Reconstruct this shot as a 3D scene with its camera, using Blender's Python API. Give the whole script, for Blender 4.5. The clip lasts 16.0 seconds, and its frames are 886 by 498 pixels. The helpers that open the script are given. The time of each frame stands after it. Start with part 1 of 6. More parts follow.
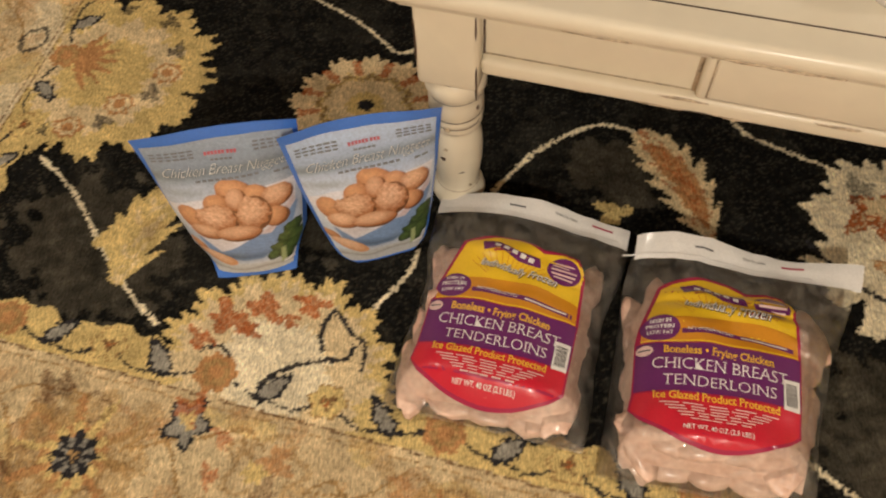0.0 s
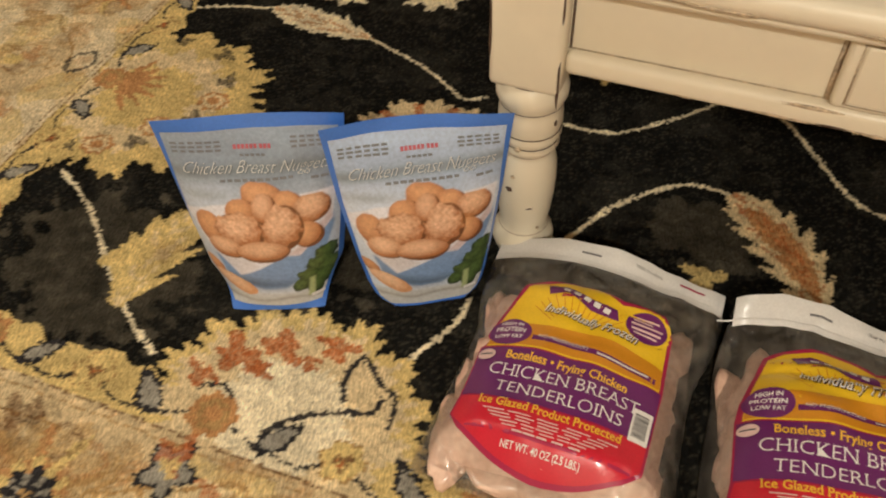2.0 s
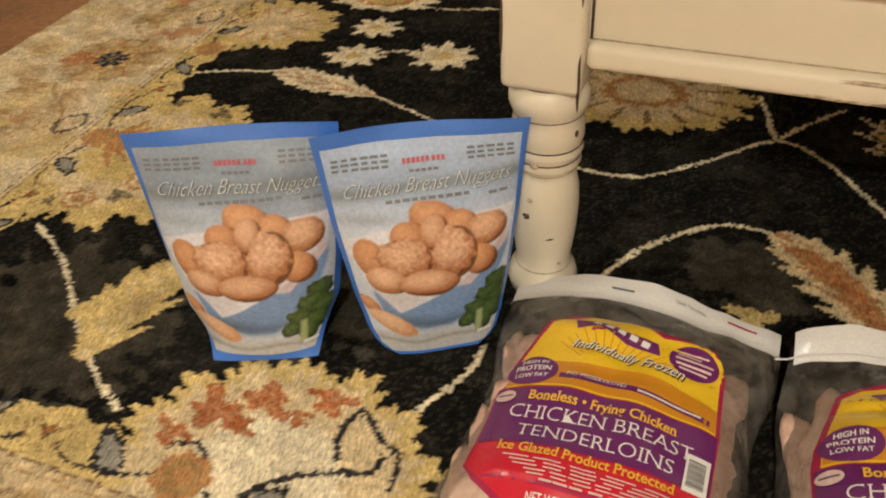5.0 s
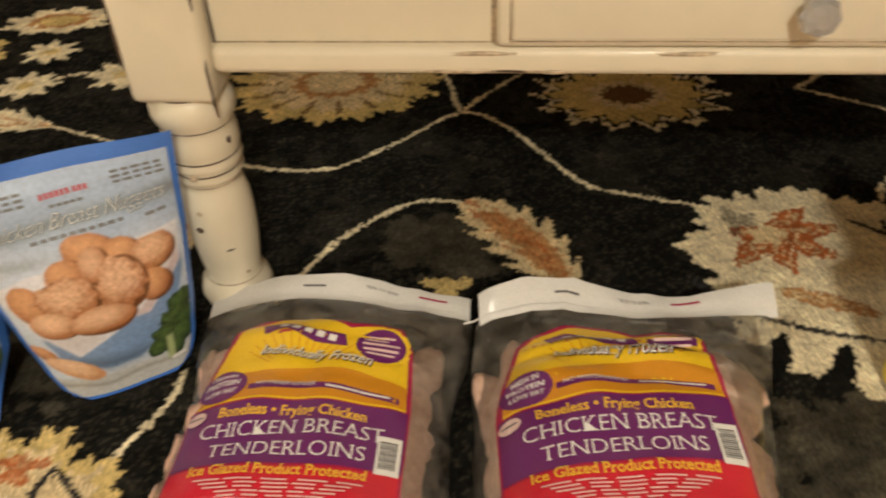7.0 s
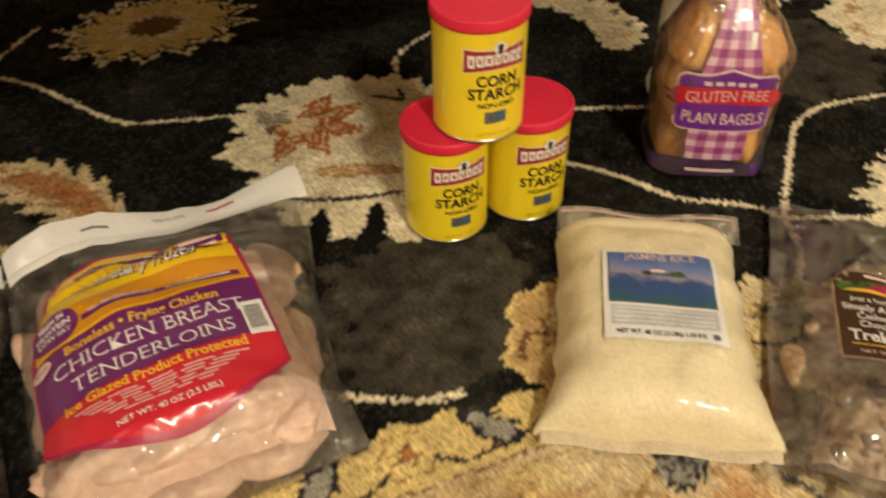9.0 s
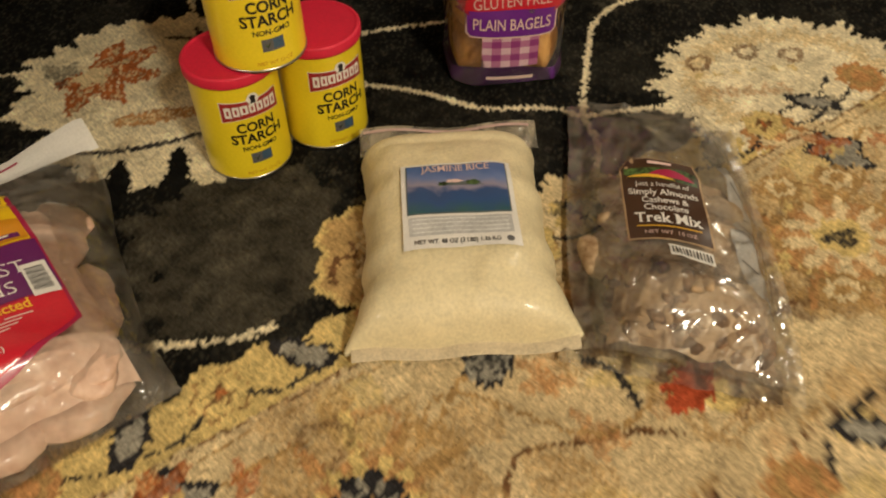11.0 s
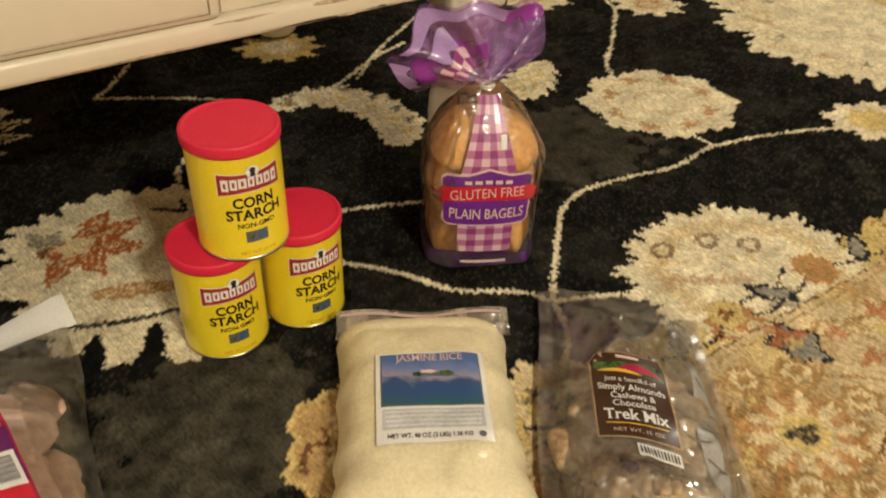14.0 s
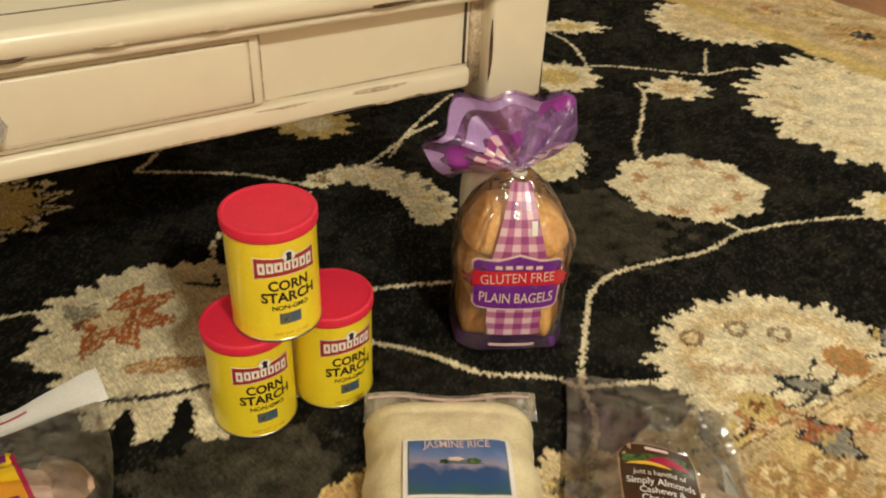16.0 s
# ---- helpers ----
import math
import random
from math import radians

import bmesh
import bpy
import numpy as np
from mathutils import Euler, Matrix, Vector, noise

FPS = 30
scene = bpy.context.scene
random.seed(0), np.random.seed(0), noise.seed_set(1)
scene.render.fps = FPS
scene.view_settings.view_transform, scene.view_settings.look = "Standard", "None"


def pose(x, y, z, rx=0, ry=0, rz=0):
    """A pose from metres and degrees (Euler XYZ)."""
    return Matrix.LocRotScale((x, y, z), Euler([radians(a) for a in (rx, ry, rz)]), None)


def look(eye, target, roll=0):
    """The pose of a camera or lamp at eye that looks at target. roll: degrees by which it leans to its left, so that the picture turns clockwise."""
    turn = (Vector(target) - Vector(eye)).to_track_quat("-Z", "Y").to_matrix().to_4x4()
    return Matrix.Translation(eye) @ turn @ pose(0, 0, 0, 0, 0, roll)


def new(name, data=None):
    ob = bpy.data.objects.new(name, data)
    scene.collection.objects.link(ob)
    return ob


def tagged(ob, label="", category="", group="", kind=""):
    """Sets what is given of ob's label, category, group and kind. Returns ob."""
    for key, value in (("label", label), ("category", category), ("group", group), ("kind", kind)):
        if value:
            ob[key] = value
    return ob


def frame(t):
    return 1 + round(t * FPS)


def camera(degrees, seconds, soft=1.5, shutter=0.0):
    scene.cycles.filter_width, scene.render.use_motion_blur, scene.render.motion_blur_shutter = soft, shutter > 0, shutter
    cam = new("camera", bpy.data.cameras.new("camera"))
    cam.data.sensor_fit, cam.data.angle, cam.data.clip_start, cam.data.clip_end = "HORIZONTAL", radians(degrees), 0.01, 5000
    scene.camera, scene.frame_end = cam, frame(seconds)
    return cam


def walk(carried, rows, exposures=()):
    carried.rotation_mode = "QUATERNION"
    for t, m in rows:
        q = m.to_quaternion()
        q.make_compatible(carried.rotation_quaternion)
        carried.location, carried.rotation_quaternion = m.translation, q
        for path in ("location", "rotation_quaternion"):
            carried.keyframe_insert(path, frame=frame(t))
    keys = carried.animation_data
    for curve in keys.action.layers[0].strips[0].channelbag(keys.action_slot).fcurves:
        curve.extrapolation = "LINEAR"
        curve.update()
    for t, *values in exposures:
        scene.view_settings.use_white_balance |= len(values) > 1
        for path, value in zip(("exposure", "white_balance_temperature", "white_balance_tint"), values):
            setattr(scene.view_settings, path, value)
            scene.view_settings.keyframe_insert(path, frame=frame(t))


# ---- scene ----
import collections

cam = camera(56.2, 16.0, soft=2.0, shutter=0.4)
PATH = [
    (0, (0.16, 0.209, 0.957), (-0.013, 1.257, -0.738), -3.6),
    (0.5, (0.146, 0.212, 0.923), (-0.058, 1.305, -0.739), -2.4),
    (1, (0.15, 0.213, 0.882), (-0.097, 1.364, -0.735), -2.1),
    (1.5, (0.15, 0.201, 0.809), (-0.137, 1.44, -0.735), -1.9),
    (2, (0.144, 0.202, 0.742), (-0.176, 1.518, -0.729), -1.9),
    (2.5, (0.141, 0.204, 0.676), (-0.213, 1.612, -0.701), -2.0),
    (3, (0.134, 0.193, 0.644), (-0.254, 1.672, -0.645), -2.5),
    (3.2, (0.131, 0.19, 0.638), (-0.259, 1.69, -0.627), -2.5),
    (5.3, (0.142, 0.222, 0.592), (-0.242, 1.742, -0.65), -3.5),
    (5.5, (0.143, 0.226, 0.595), (-0.214, 1.747, -0.654), -3.5),
    (6, (0.17, 0.229, 0.594), (-0.066, 1.771, -0.657), -2.6),
    (6.5, (0.208, 0.232, 0.594), (0.148, 1.779, -0.673), -2.2),
    (7, (0.247, 0.233, 0.588), (0.346, 1.773, -0.685), -2.6),
    (7.5, (0.293, 0.218, 0.579), (0.584, 1.725, -0.703), -2.8),
    (8, (0.323, 0.197, 0.57), (0.798, 1.649, -0.721), -2.3),
    (8.5, (0.355, 0.172, 0.568), (0.987, 1.532, -0.756), -1.5),
    (9, (0.377, 0.143, 0.561), (1.128, 1.388, -0.812), -1.0),
    (9.5, (0.397, 0.117, 0.547), (1.226, 1.244, -0.883), -0.6),
    (10, (0.417, 0.095, 0.547), (1.278, 1.128, -0.933), -0.6),
    (10.2, (0.431, 0.088, 0.544), (1.283, 1.108, -0.951), -1.4),
    (12.3, (0.437, 0.094, 0.572), (1.435, 1.11, -0.832), 1.3),
    (12.5, (0.438, 0.096, 0.574), (1.447, 1.122, -0.815), 1.4),
    (13, (0.441, 0.102, 0.583), (1.478, 1.158, -0.763), 2.0),
    (13.5, (0.445, 0.107, 0.594), (1.516, 1.198, -0.696), 2.4),
    (14, (0.445, 0.109, 0.602), (1.537, 1.226, -0.647), 2.6),
    (14.5, (0.446, 0.114, 0.609), (1.554, 1.268, -0.591), 2.5),
    (15, (0.443, 0.117, 0.615), (1.545, 1.308, -0.556), 2.4),
    (15.5, (0.439, 0.118, 0.618), (1.537, 1.334, -0.529), 2.6),
    (16, (0.442, 0.118, 0.622), (1.551, 1.345, -0.503), 2.7),
]
walk(cam, [(t, look(eye, target, roll)) for t, eye, target, roll in PATH],
     [(0, -0.22, 5970, 15), (3, -0.15, 5900, 11), (5.5, -0.09, 5870, 12), (6.5, -0.18, 5970, 10), (7, -0.08, 6000, 10), (8.5, 0.0, 6270, 10), (10, -0.32, 6300, 8), (12.5, -0.42, 6350, 9), (14, -0.12, 6020, 7), (16, -0.03, 5880, 4)])

# ---------------------------------------------------------------- light
world = bpy.data.worlds.new("world")
scene.world = world
world.use_nodes = True
world.node_tree.nodes["Background"].inputs[0].default_value = (1.0, 0.80, 0.55, 1)
world.node_tree.nodes["Background"].inputs[1].default_value = 0.05
scene.view_settings.exposure = 0.0


def area_lamp(name, eye, target, size, watts, colour):
    d = bpy.data.lights.new(name, "AREA")
    d.shape, d.size, d.energy, d.color = "DISK", size, watts, colour
    ob = new(name, d)
    ob.matrix_world = look(eye, target)
    return ob


WARM = (1.0, 0.88, 0.66)
area_lamp("ceiling_lamp_light", (0.35, -1.90, 2.36), (0.35, -1.90, 0), 0.34, 98, WARM)
# two unseen fill lights, added to brighten the far right and far left
area_lamp("right_fill_light", (2.80, 0.40, 2.36), (2.80, 0.40, 0), 0.34, 25, WARM)
area_lamp("left_fill_light", (-1.55, 0.55, 2.36), (-1.55, 0.55, 0), 0.34, 22, WARM)


# ---------------------------------------------------------------- materials
def material(name, colour, rough=0.6, metal=0.0, vary=0.12, scale=40.0, fine=400.0, bump=0.0, bump_scale=300.0, coat=0.0,
             tint=None, transmission=0.0, alpha=1.0, spec=0.5, sheen=0.0):
    """A surface colour with two scales of variation and fine relief."""
    m = bpy.data.materials.new(name)
    m.use_nodes = True
    nt = m.node_tree
    b = nt.nodes["Principled BSDF"]
    b.inputs["Roughness"].default_value = rough
    b.inputs["Metallic"].default_value = metal
    b.inputs["Coat Weight"].default_value = coat
    b.inputs["Coat Roughness"].default_value = 0.12
    b.inputs["Transmission Weight"].default_value = transmission
    b.inputs["Alpha"].default_value = alpha
    b.inputs["Specular IOR Level"].default_value = spec
    b.inputs["Sheen Weight"].default_value = sheen
    co = nt.nodes.new("ShaderNodeTexCoord")
    n1 = nt.nodes.new("ShaderNodeTexNoise")
    n1.inputs["Scale"].default_value, n1.inputs["Detail"].default_value = scale, 4
    n2 = nt.nodes.new("ShaderNodeTexNoise")
    n2.inputs["Scale"].default_value, n2.inputs["Detail"].default_value = fine, 2
    nt.links.new(co.outputs["Object"], n1.inputs["Vector"])
    nt.links.new(co.outputs["Object"], n2.inputs["Vector"])
    add = nt.nodes.new("ShaderNodeMath")
    add.operation = "ADD"
    nt.links.new(n1.outputs["Fac"], add.inputs[0])
    nt.links.new(n2.outputs["Fac"], add.inputs[1])
    rng = nt.nodes.new("ShaderNodeMapRange")
    rng.inputs["From Min"].default_value, rng.inputs["From Max"].default_value = 0.7, 1.3
    nt.links.new(add.outputs[0], rng.inputs["Value"])
    mix = nt.nodes.new("ShaderNodeMix")
    mix.data_type = "RGBA"
    dark = tint or [c * (1 - 2 * vary) for c in colour]
    light = [min(1, c * (1 + vary)) for c in colour]
    mix.inputs[6].default_value = (*dark, 1)
    mix.inputs[7].default_value = (*light, 1)
    nt.links.new(rng.outputs[0], mix.inputs[0])
    nt.links.new(mix.outputs[2], b.inputs["Base Color"])
    if bump:
        n3 = nt.nodes.new("ShaderNodeTexNoise")
        n3.inputs["Scale"].default_value, n3.inputs["Detail"].default_value = bump_scale, 3
        nt.links.new(co.outputs["Object"], n3.inputs["Vector"])
        bp = nt.nodes.new("ShaderNodeBump")
        bp.inputs["Strength"].default_value, bp.inputs["Distance"].default_value = 0.6, bump
        nt.links.new(n3.outputs["Fac"], bp.inputs["Height"])
        nt.links.new(bp.outputs["Normal"], b.inputs["Normal"])
    return m


def clear_film(name, haze=0.10, gloss=0.06, wrinkle=0.002, tone=(0.93, 0.93, 0.92), wrinkle_scale=28.0, milky=0.05, haze_colour=(0.8, 0.8, 0.8)):
    """Thin clear polythene: see-through, a little milky, with sharp creased highlights."""
    m = bpy.data.materials.new(name)
    m.use_nodes = True
    nt = m.node_tree
    nt.nodes.remove(nt.nodes["Principled BSDF"])
    out = nt.nodes["Material Output"]
    tr = nt.nodes.new("ShaderNodeBsdfTransparent")
    tr.inputs[0].default_value = (*tone, 1)
    gl = nt.nodes.new("ShaderNodeBsdfGlossy")
    gl.inputs["Roughness"].default_value = haze
    df = nt.nodes.new("ShaderNodeBsdfDiffuse")
    df.inputs[0].default_value = (*haze_colour, 1)
    co = nt.nodes.new("ShaderNodeTexCoord")
    no = nt.nodes.new("ShaderNodeTexNoise")
    no.inputs["Scale"].default_value, no.inputs["Detail"].default_value, no.inputs["Distortion"].default_value = wrinkle_scale, 3, 1.2
    nt.links.new(co.outputs["Object"], no.inputs["Vector"])
    bp = nt.nodes.new("ShaderNodeBump")
    bp.inputs["Strength"].default_value, bp.inputs["Distance"].default_value = 1.0, wrinkle * 4
    nt.links.new(no.outputs["Fac"], bp.inputs["Height"])
    nt.links.new(bp.outputs["Normal"], gl.inputs["Normal"])
    fr = nt.nodes.new("ShaderNodeFresnel")
    fr.inputs["IOR"].default_value = 1.45
    ad = nt.nodes.new("ShaderNodeMath")
    ad.operation = "ADD"
    ad.use_clamp = True
    ad.inputs[1].default_value = gloss
    nt.links.new(fr.outputs[0], ad.inputs[0])
    m1 = nt.nodes.new("ShaderNodeMixShader")
    fog = nt.nodes.new("ShaderNodeTexNoise")
    fog.inputs["Scale"].default_value, fog.inputs["Detail"].default_value, fog.inputs["Distortion"].default_value = 17, 5, 2.0
    nt.links.new(co.outputs["Object"], fog.inputs["Vector"])
    fr2 = nt.nodes.new("ShaderNodeMapRange")
    fr2.inputs["From Min"].default_value, fr2.inputs["From Max"].default_value = 0.38, 0.68
    fr2.inputs["To Min"].default_value, fr2.inputs["To Max"].default_value = milky * 0.35, milky * 2.0
    nt.links.new(fog.outputs["Fac"], fr2.inputs["Value"])
    nt.links.new(fr2.outputs[0], m1.inputs[0])
    nt.links.new(tr.outputs[0], m1.inputs[1])
    nt.links.new(df.outputs[0], m1.inputs[2])
    m2 = nt.nodes.new("ShaderNodeMixShader")
    nt.links.new(ad.outputs[0], m2.inputs[0])
    nt.links.new(m1.outputs[0], m2.inputs[1])
    nt.links.new(gl.outputs[0], m2.inputs[2])
    nt.links.new(m2.outputs[0], out.inputs["Surface"])
    return m


def rug_material():
    m = bpy.data.materials.new("wool_pile")
    m.use_nodes = True
    nt = m.node_tree
    b = nt.nodes["Principled BSDF"]
    b.inputs["Roughness"].default_value = 0.95
    b.inputs["Specular IOR Level"].default_value = 0.04
    at = nt.nodes.new("ShaderNodeAttribute")
    at.attribute_name = "dye"
    co = nt.nodes.new("ShaderNodeTexCoord")
    n1 = nt.nodes.new("ShaderNodeTexNoise")
    n1.inputs["Scale"].default_value, n1.inputs["Detail"].default_value = 380, 4
    n2 = nt.nodes.new("ShaderNodeTexNoise")
    n2.inputs["Scale"].default_value, n2.inputs["Detail"].default_value = 22, 4
    mp = nt.nodes.new("ShaderNodeMapping")
    mp.inputs["Rotation"].default_value = (0, 0, 0.35)
    mp.inputs["Scale"].default_value = (1.0, 0.30, 1.0)
    nt.links.new(co.outputs["Object"], mp.inputs[0])
    nt.links.new(mp.outputs[0], n1.inputs["Vector"])
    nt.links.new(co.outputs["Object"], n2.inputs["Vector"])
    r1 = nt.nodes.new("ShaderNodeMapRange")
    r1.inputs["From Min"].default_value, r1.inputs["From Max"].default_value = 0.3, 0.7
    r1.inputs["To Min"].default_value, r1.inputs["To Max"].default_value = 0.70, 1.30
    r2 = nt.nodes.new("ShaderNodeMapRange")
    r2.inputs["From Min"].default_value, r2.inputs["From Max"].default_value = 0.3, 0.7
    r2.inputs["To Min"].default_value, r2.inputs["To Max"].default_value = 0.8, 1.15
    nt.links.new(n1.outputs["Fac"], r1.inputs["Value"])
    nt.links.new(n2.outputs["Fac"], r2.inputs["Value"])
    mu = nt.nodes.new("ShaderNodeMath")
    mu.operation = "MULTIPLY"
    nt.links.new(r1.outputs[0], mu.inputs[0])
    nt.links.new(r2.outputs[0], mu.inputs[1])
    vm = nt.nodes.new("ShaderNodeVectorMath")
    vm.operation = "SCALE"
    nt.links.new(at.outputs["Color"], vm.inputs[0])
    nt.links.new(mu.outputs[0], vm.inputs["Scale"])
    nt.links.new(vm.outputs["Vector"], b.inputs["Base Color"])
    bp = nt.nodes.new("ShaderNodeBump")
    bp.inputs["Strength"].default_value, bp.inputs["Distance"].default_value = 0.6, 0.004
    nt.links.new(n1.outputs["Fac"], bp.inputs["Height"])
    nt.links.new(bp.outputs["Normal"], b.inputs["Normal"])
    return m


PAINT = material("cream_paint", (0.80, 0.732, 0.58), 0.40, vary=0.018, scale=5, fine=40, bump=0.0003, bump_scale=35, coat=0.15)
# rubbed paint; the same brown also colours shaded recesses of the table
PAINT_WORN_SHADED = material("worn_and_shaded_paint", (0.58, 0.47, 0.33), 0.6, vary=0.25, scale=60, fine=240)
# dark glaze in the grooves, and the dark of the gap over the drawer
GLAZE_SHADE = material("dark_glaze_and_shade", (0.09, 0.055, 0.035), 0.6, vary=0.3, scale=80)
WALL = material("wall_paint", (0.62, 0.55, 0.44), 0.85, vary=0.04, scale=3, bump=0.0008, bump_scale=120)
CEIL = material("ceiling_paint", (0.75, 0.72, 0.66), 0.9, vary=0.03, scale=3)
WOOD = material("floor_wood", (0.36, 0.17, 0.07), 0.35, vary=0.2, scale=8, fine=70, coat=0.2)
RUG = rug_material()
CAN_YELLOW = material("yellow_label", (0.93, 0.73, 0.022), 0.30, vary=0.03, scale=20, coat=0.25)
LID_RED = material("red_plastic", (0.70, 0.018, 0.060), 0.50, vary=0.05, scale=30, bump=0.0002, bump_scale=90)
TIN = material("tin", (0.6, 0.58, 0.55), 0.3, metal=1.0, vary=0.05)
INK_BLACK = material("black_ink", (0.015, 0.012, 0.012), 0.4, vary=0.1)
INK_WHITE = material("white_ink", (0.82, 0.80, 0.76), 0.4, vary=0.03)
INK_RED = material("dark_red_ink", (0.36, 0.022, 0.020), 0.4, vary=0.08)


# ---------------------------------------------------------------- mesh helpers
def part(name, bm, mat, parent=None, label="", smooth=True):
    me = bpy.data.meshes.new(name)
    bm.to_mesh(me)
    bm.free()
    for p in me.polygons:
        p.use_smooth = smooth
    me.materials.append(mat)
    ob = new(name, me)
    if parent:
        ob.parent = parent
    if label:
        ob["label"] = label
    return ob


def empty(name, m, label, category, group=""):
    ob = new(name)
    ob.matrix_world = m
    return tagged(ob, label, category, group)


def box(bm, x0, y0, z0, x1, y1, z1, bevel=0.0, segs=2):
    r = bmesh.ops.create_cube(bm, size=1)
    vs = r["verts"]
    for v in vs:
        v.co = Vector(((x0 + x1) / 2 + v.co.x * (x1 - x0), (y0 + y1) / 2 + v.co.y * (y1 - y0), (z0 + z1) / 2 + v.co.z * (z1 - z0)))
    if bevel:
        es = list({e for v in vs for e in v.link_edges})
        bmesh.ops.bevel(bm, geom=es, offset=bevel, segments=segs, profile=0.5, affect="EDGES")
    return bm


def lathe(profile, segs=48, bm=None, wobble=0.0):
    """A turned body from a list of (radius, height)."""
    bm = bm or bmesh.new()
    rings = []
    for r, z in profile:
        if r < 1e-6:
            rings.append([bm.verts.new((0, 0, z))])
        else:
            rings.append([bm.verts.new((r * math.cos(2 * math.pi * i / segs), r * math.sin(2 * math.pi * i / segs), z)) for i in range(segs)])
    for a, b in zip(rings, rings[1:]):
        for i in range(segs):
            j = (i + 1) % segs
            if len(a) == 1 and len(b) > 1:
                bm.faces.new((a[0], b[j], b[i]))
            elif len(b) == 1 and len(a) > 1:
                bm.faces.new((a[i], a[j], b[0]))
            elif len(a) > 1:
                bm.faces.new((a[i], a[j], b[j], b[i]))
    bmesh.ops.recalc_face_normals(bm, faces=bm.faces)
    return bm


def sheet(f, nu, nv, bm=None, closed=False):
    """A grid of faces over f(s, t), s and t from 0 to 1."""
    bm = bm or bmesh.new()
    g = [[bm.verts.new(f(i / nu, j / nv)) for i in range(nu + (0 if closed else 1))] for j in range(nv + 1)]
    n = len(g[0])
    for j in range(nv):
        for i in range(nu):
            k = (i + 1) % n
            bm.faces.new((g[j][i], g[j][k], g[j + 1][k], g[j + 1][i]))
    return bm


def blob(rx, ry, rz, seed, rough=0.15, subdiv=2):
    bm = bmesh.new()
    bmesh.ops.create_icosphere(bm, subdivisions=subdiv, radius=1)
    off = Vector((seed * 3.7, seed * 1.3, seed * 2.1))
    for v in bm.verts:
        k = 1 + rough * noise.noise(v.co * 1.4 + off) + rough * 0.5 * noise.noise(v.co * 3.1 + off)
        v.co = Vector((v.co.x * rx * k, v.co.y * ry * k + 0.25 * ry * (v.co.x ** 2), v.co.z * rz * k))
    return bm


# ---------------------------------------------------------------- room
def room():
    def slab(name, *c):
        ob = part(name, box(bmesh.new(), *c), WALL, smooth=False)
        return tagged(ob, kind="structure")
    slab("wall_north", -2.6, 3.2, 0, 4.2, 3.3, 2.45)
    slab("wall_south", -2.6, -2.6, 0, 4.2, -2.5, 2.45)
    slab("wall_west", -2.6, -2.5, 0, -2.5, 3.2, 2.45)
    slab("wall_east", 4.1, -2.5, 0, 4.2, 3.2, 2.45)
    c = part("ceiling", box(bmesh.new(), -2.6, -2.6, 2.45, 4.2, 3.3, 2.55), CEIL, smooth=False)
    tagged(c, kind="structure")
    f = part("floor", box(bmesh.new(), -2.6, -2.6, -0.07, 4.2, 3.3, -0.016), WOOD, smooth=False)
    tagged(f, "reddish brown wooden floor beyond the rug", "floor", kind="structure")


room()


# ---------------------------------------------------------------- rug
CORNER, RUG_TURN = Vector((-0.672, 0.628)), radians(-6.0)
DARK = (0.0090, 0.0088, 0.0078)
DARK2 = (0.024, 0.0225, 0.0180)
CREAM = (0.69, 0.55, 0.32)
YELLOW = (0.64, 0.485, 0.195)
PALE = (0.80, 0.70, 0.48)
CHARCOAL = (0.060, 0.053, 0.038)
TAN = (0.40, 0.25, 0.10)
GREYISH = (0.30, 0.28, 0.23)
RUST = (0.42, 0.13, 0.04)
ORANGE = (0.48, 0.25, 0.10)
BROWN = (0.16, 0.08, 0.035)
INKY = (0.03, 0.028, 0.03)


def grid_lines(stops):
    out = []
    for a, b, step in stops:
        n = max(1, round((b - a) / step))
        out += [a + (b - a) * i / n for i in range(n)]
    return np.array(out + [stops[-1][1]])


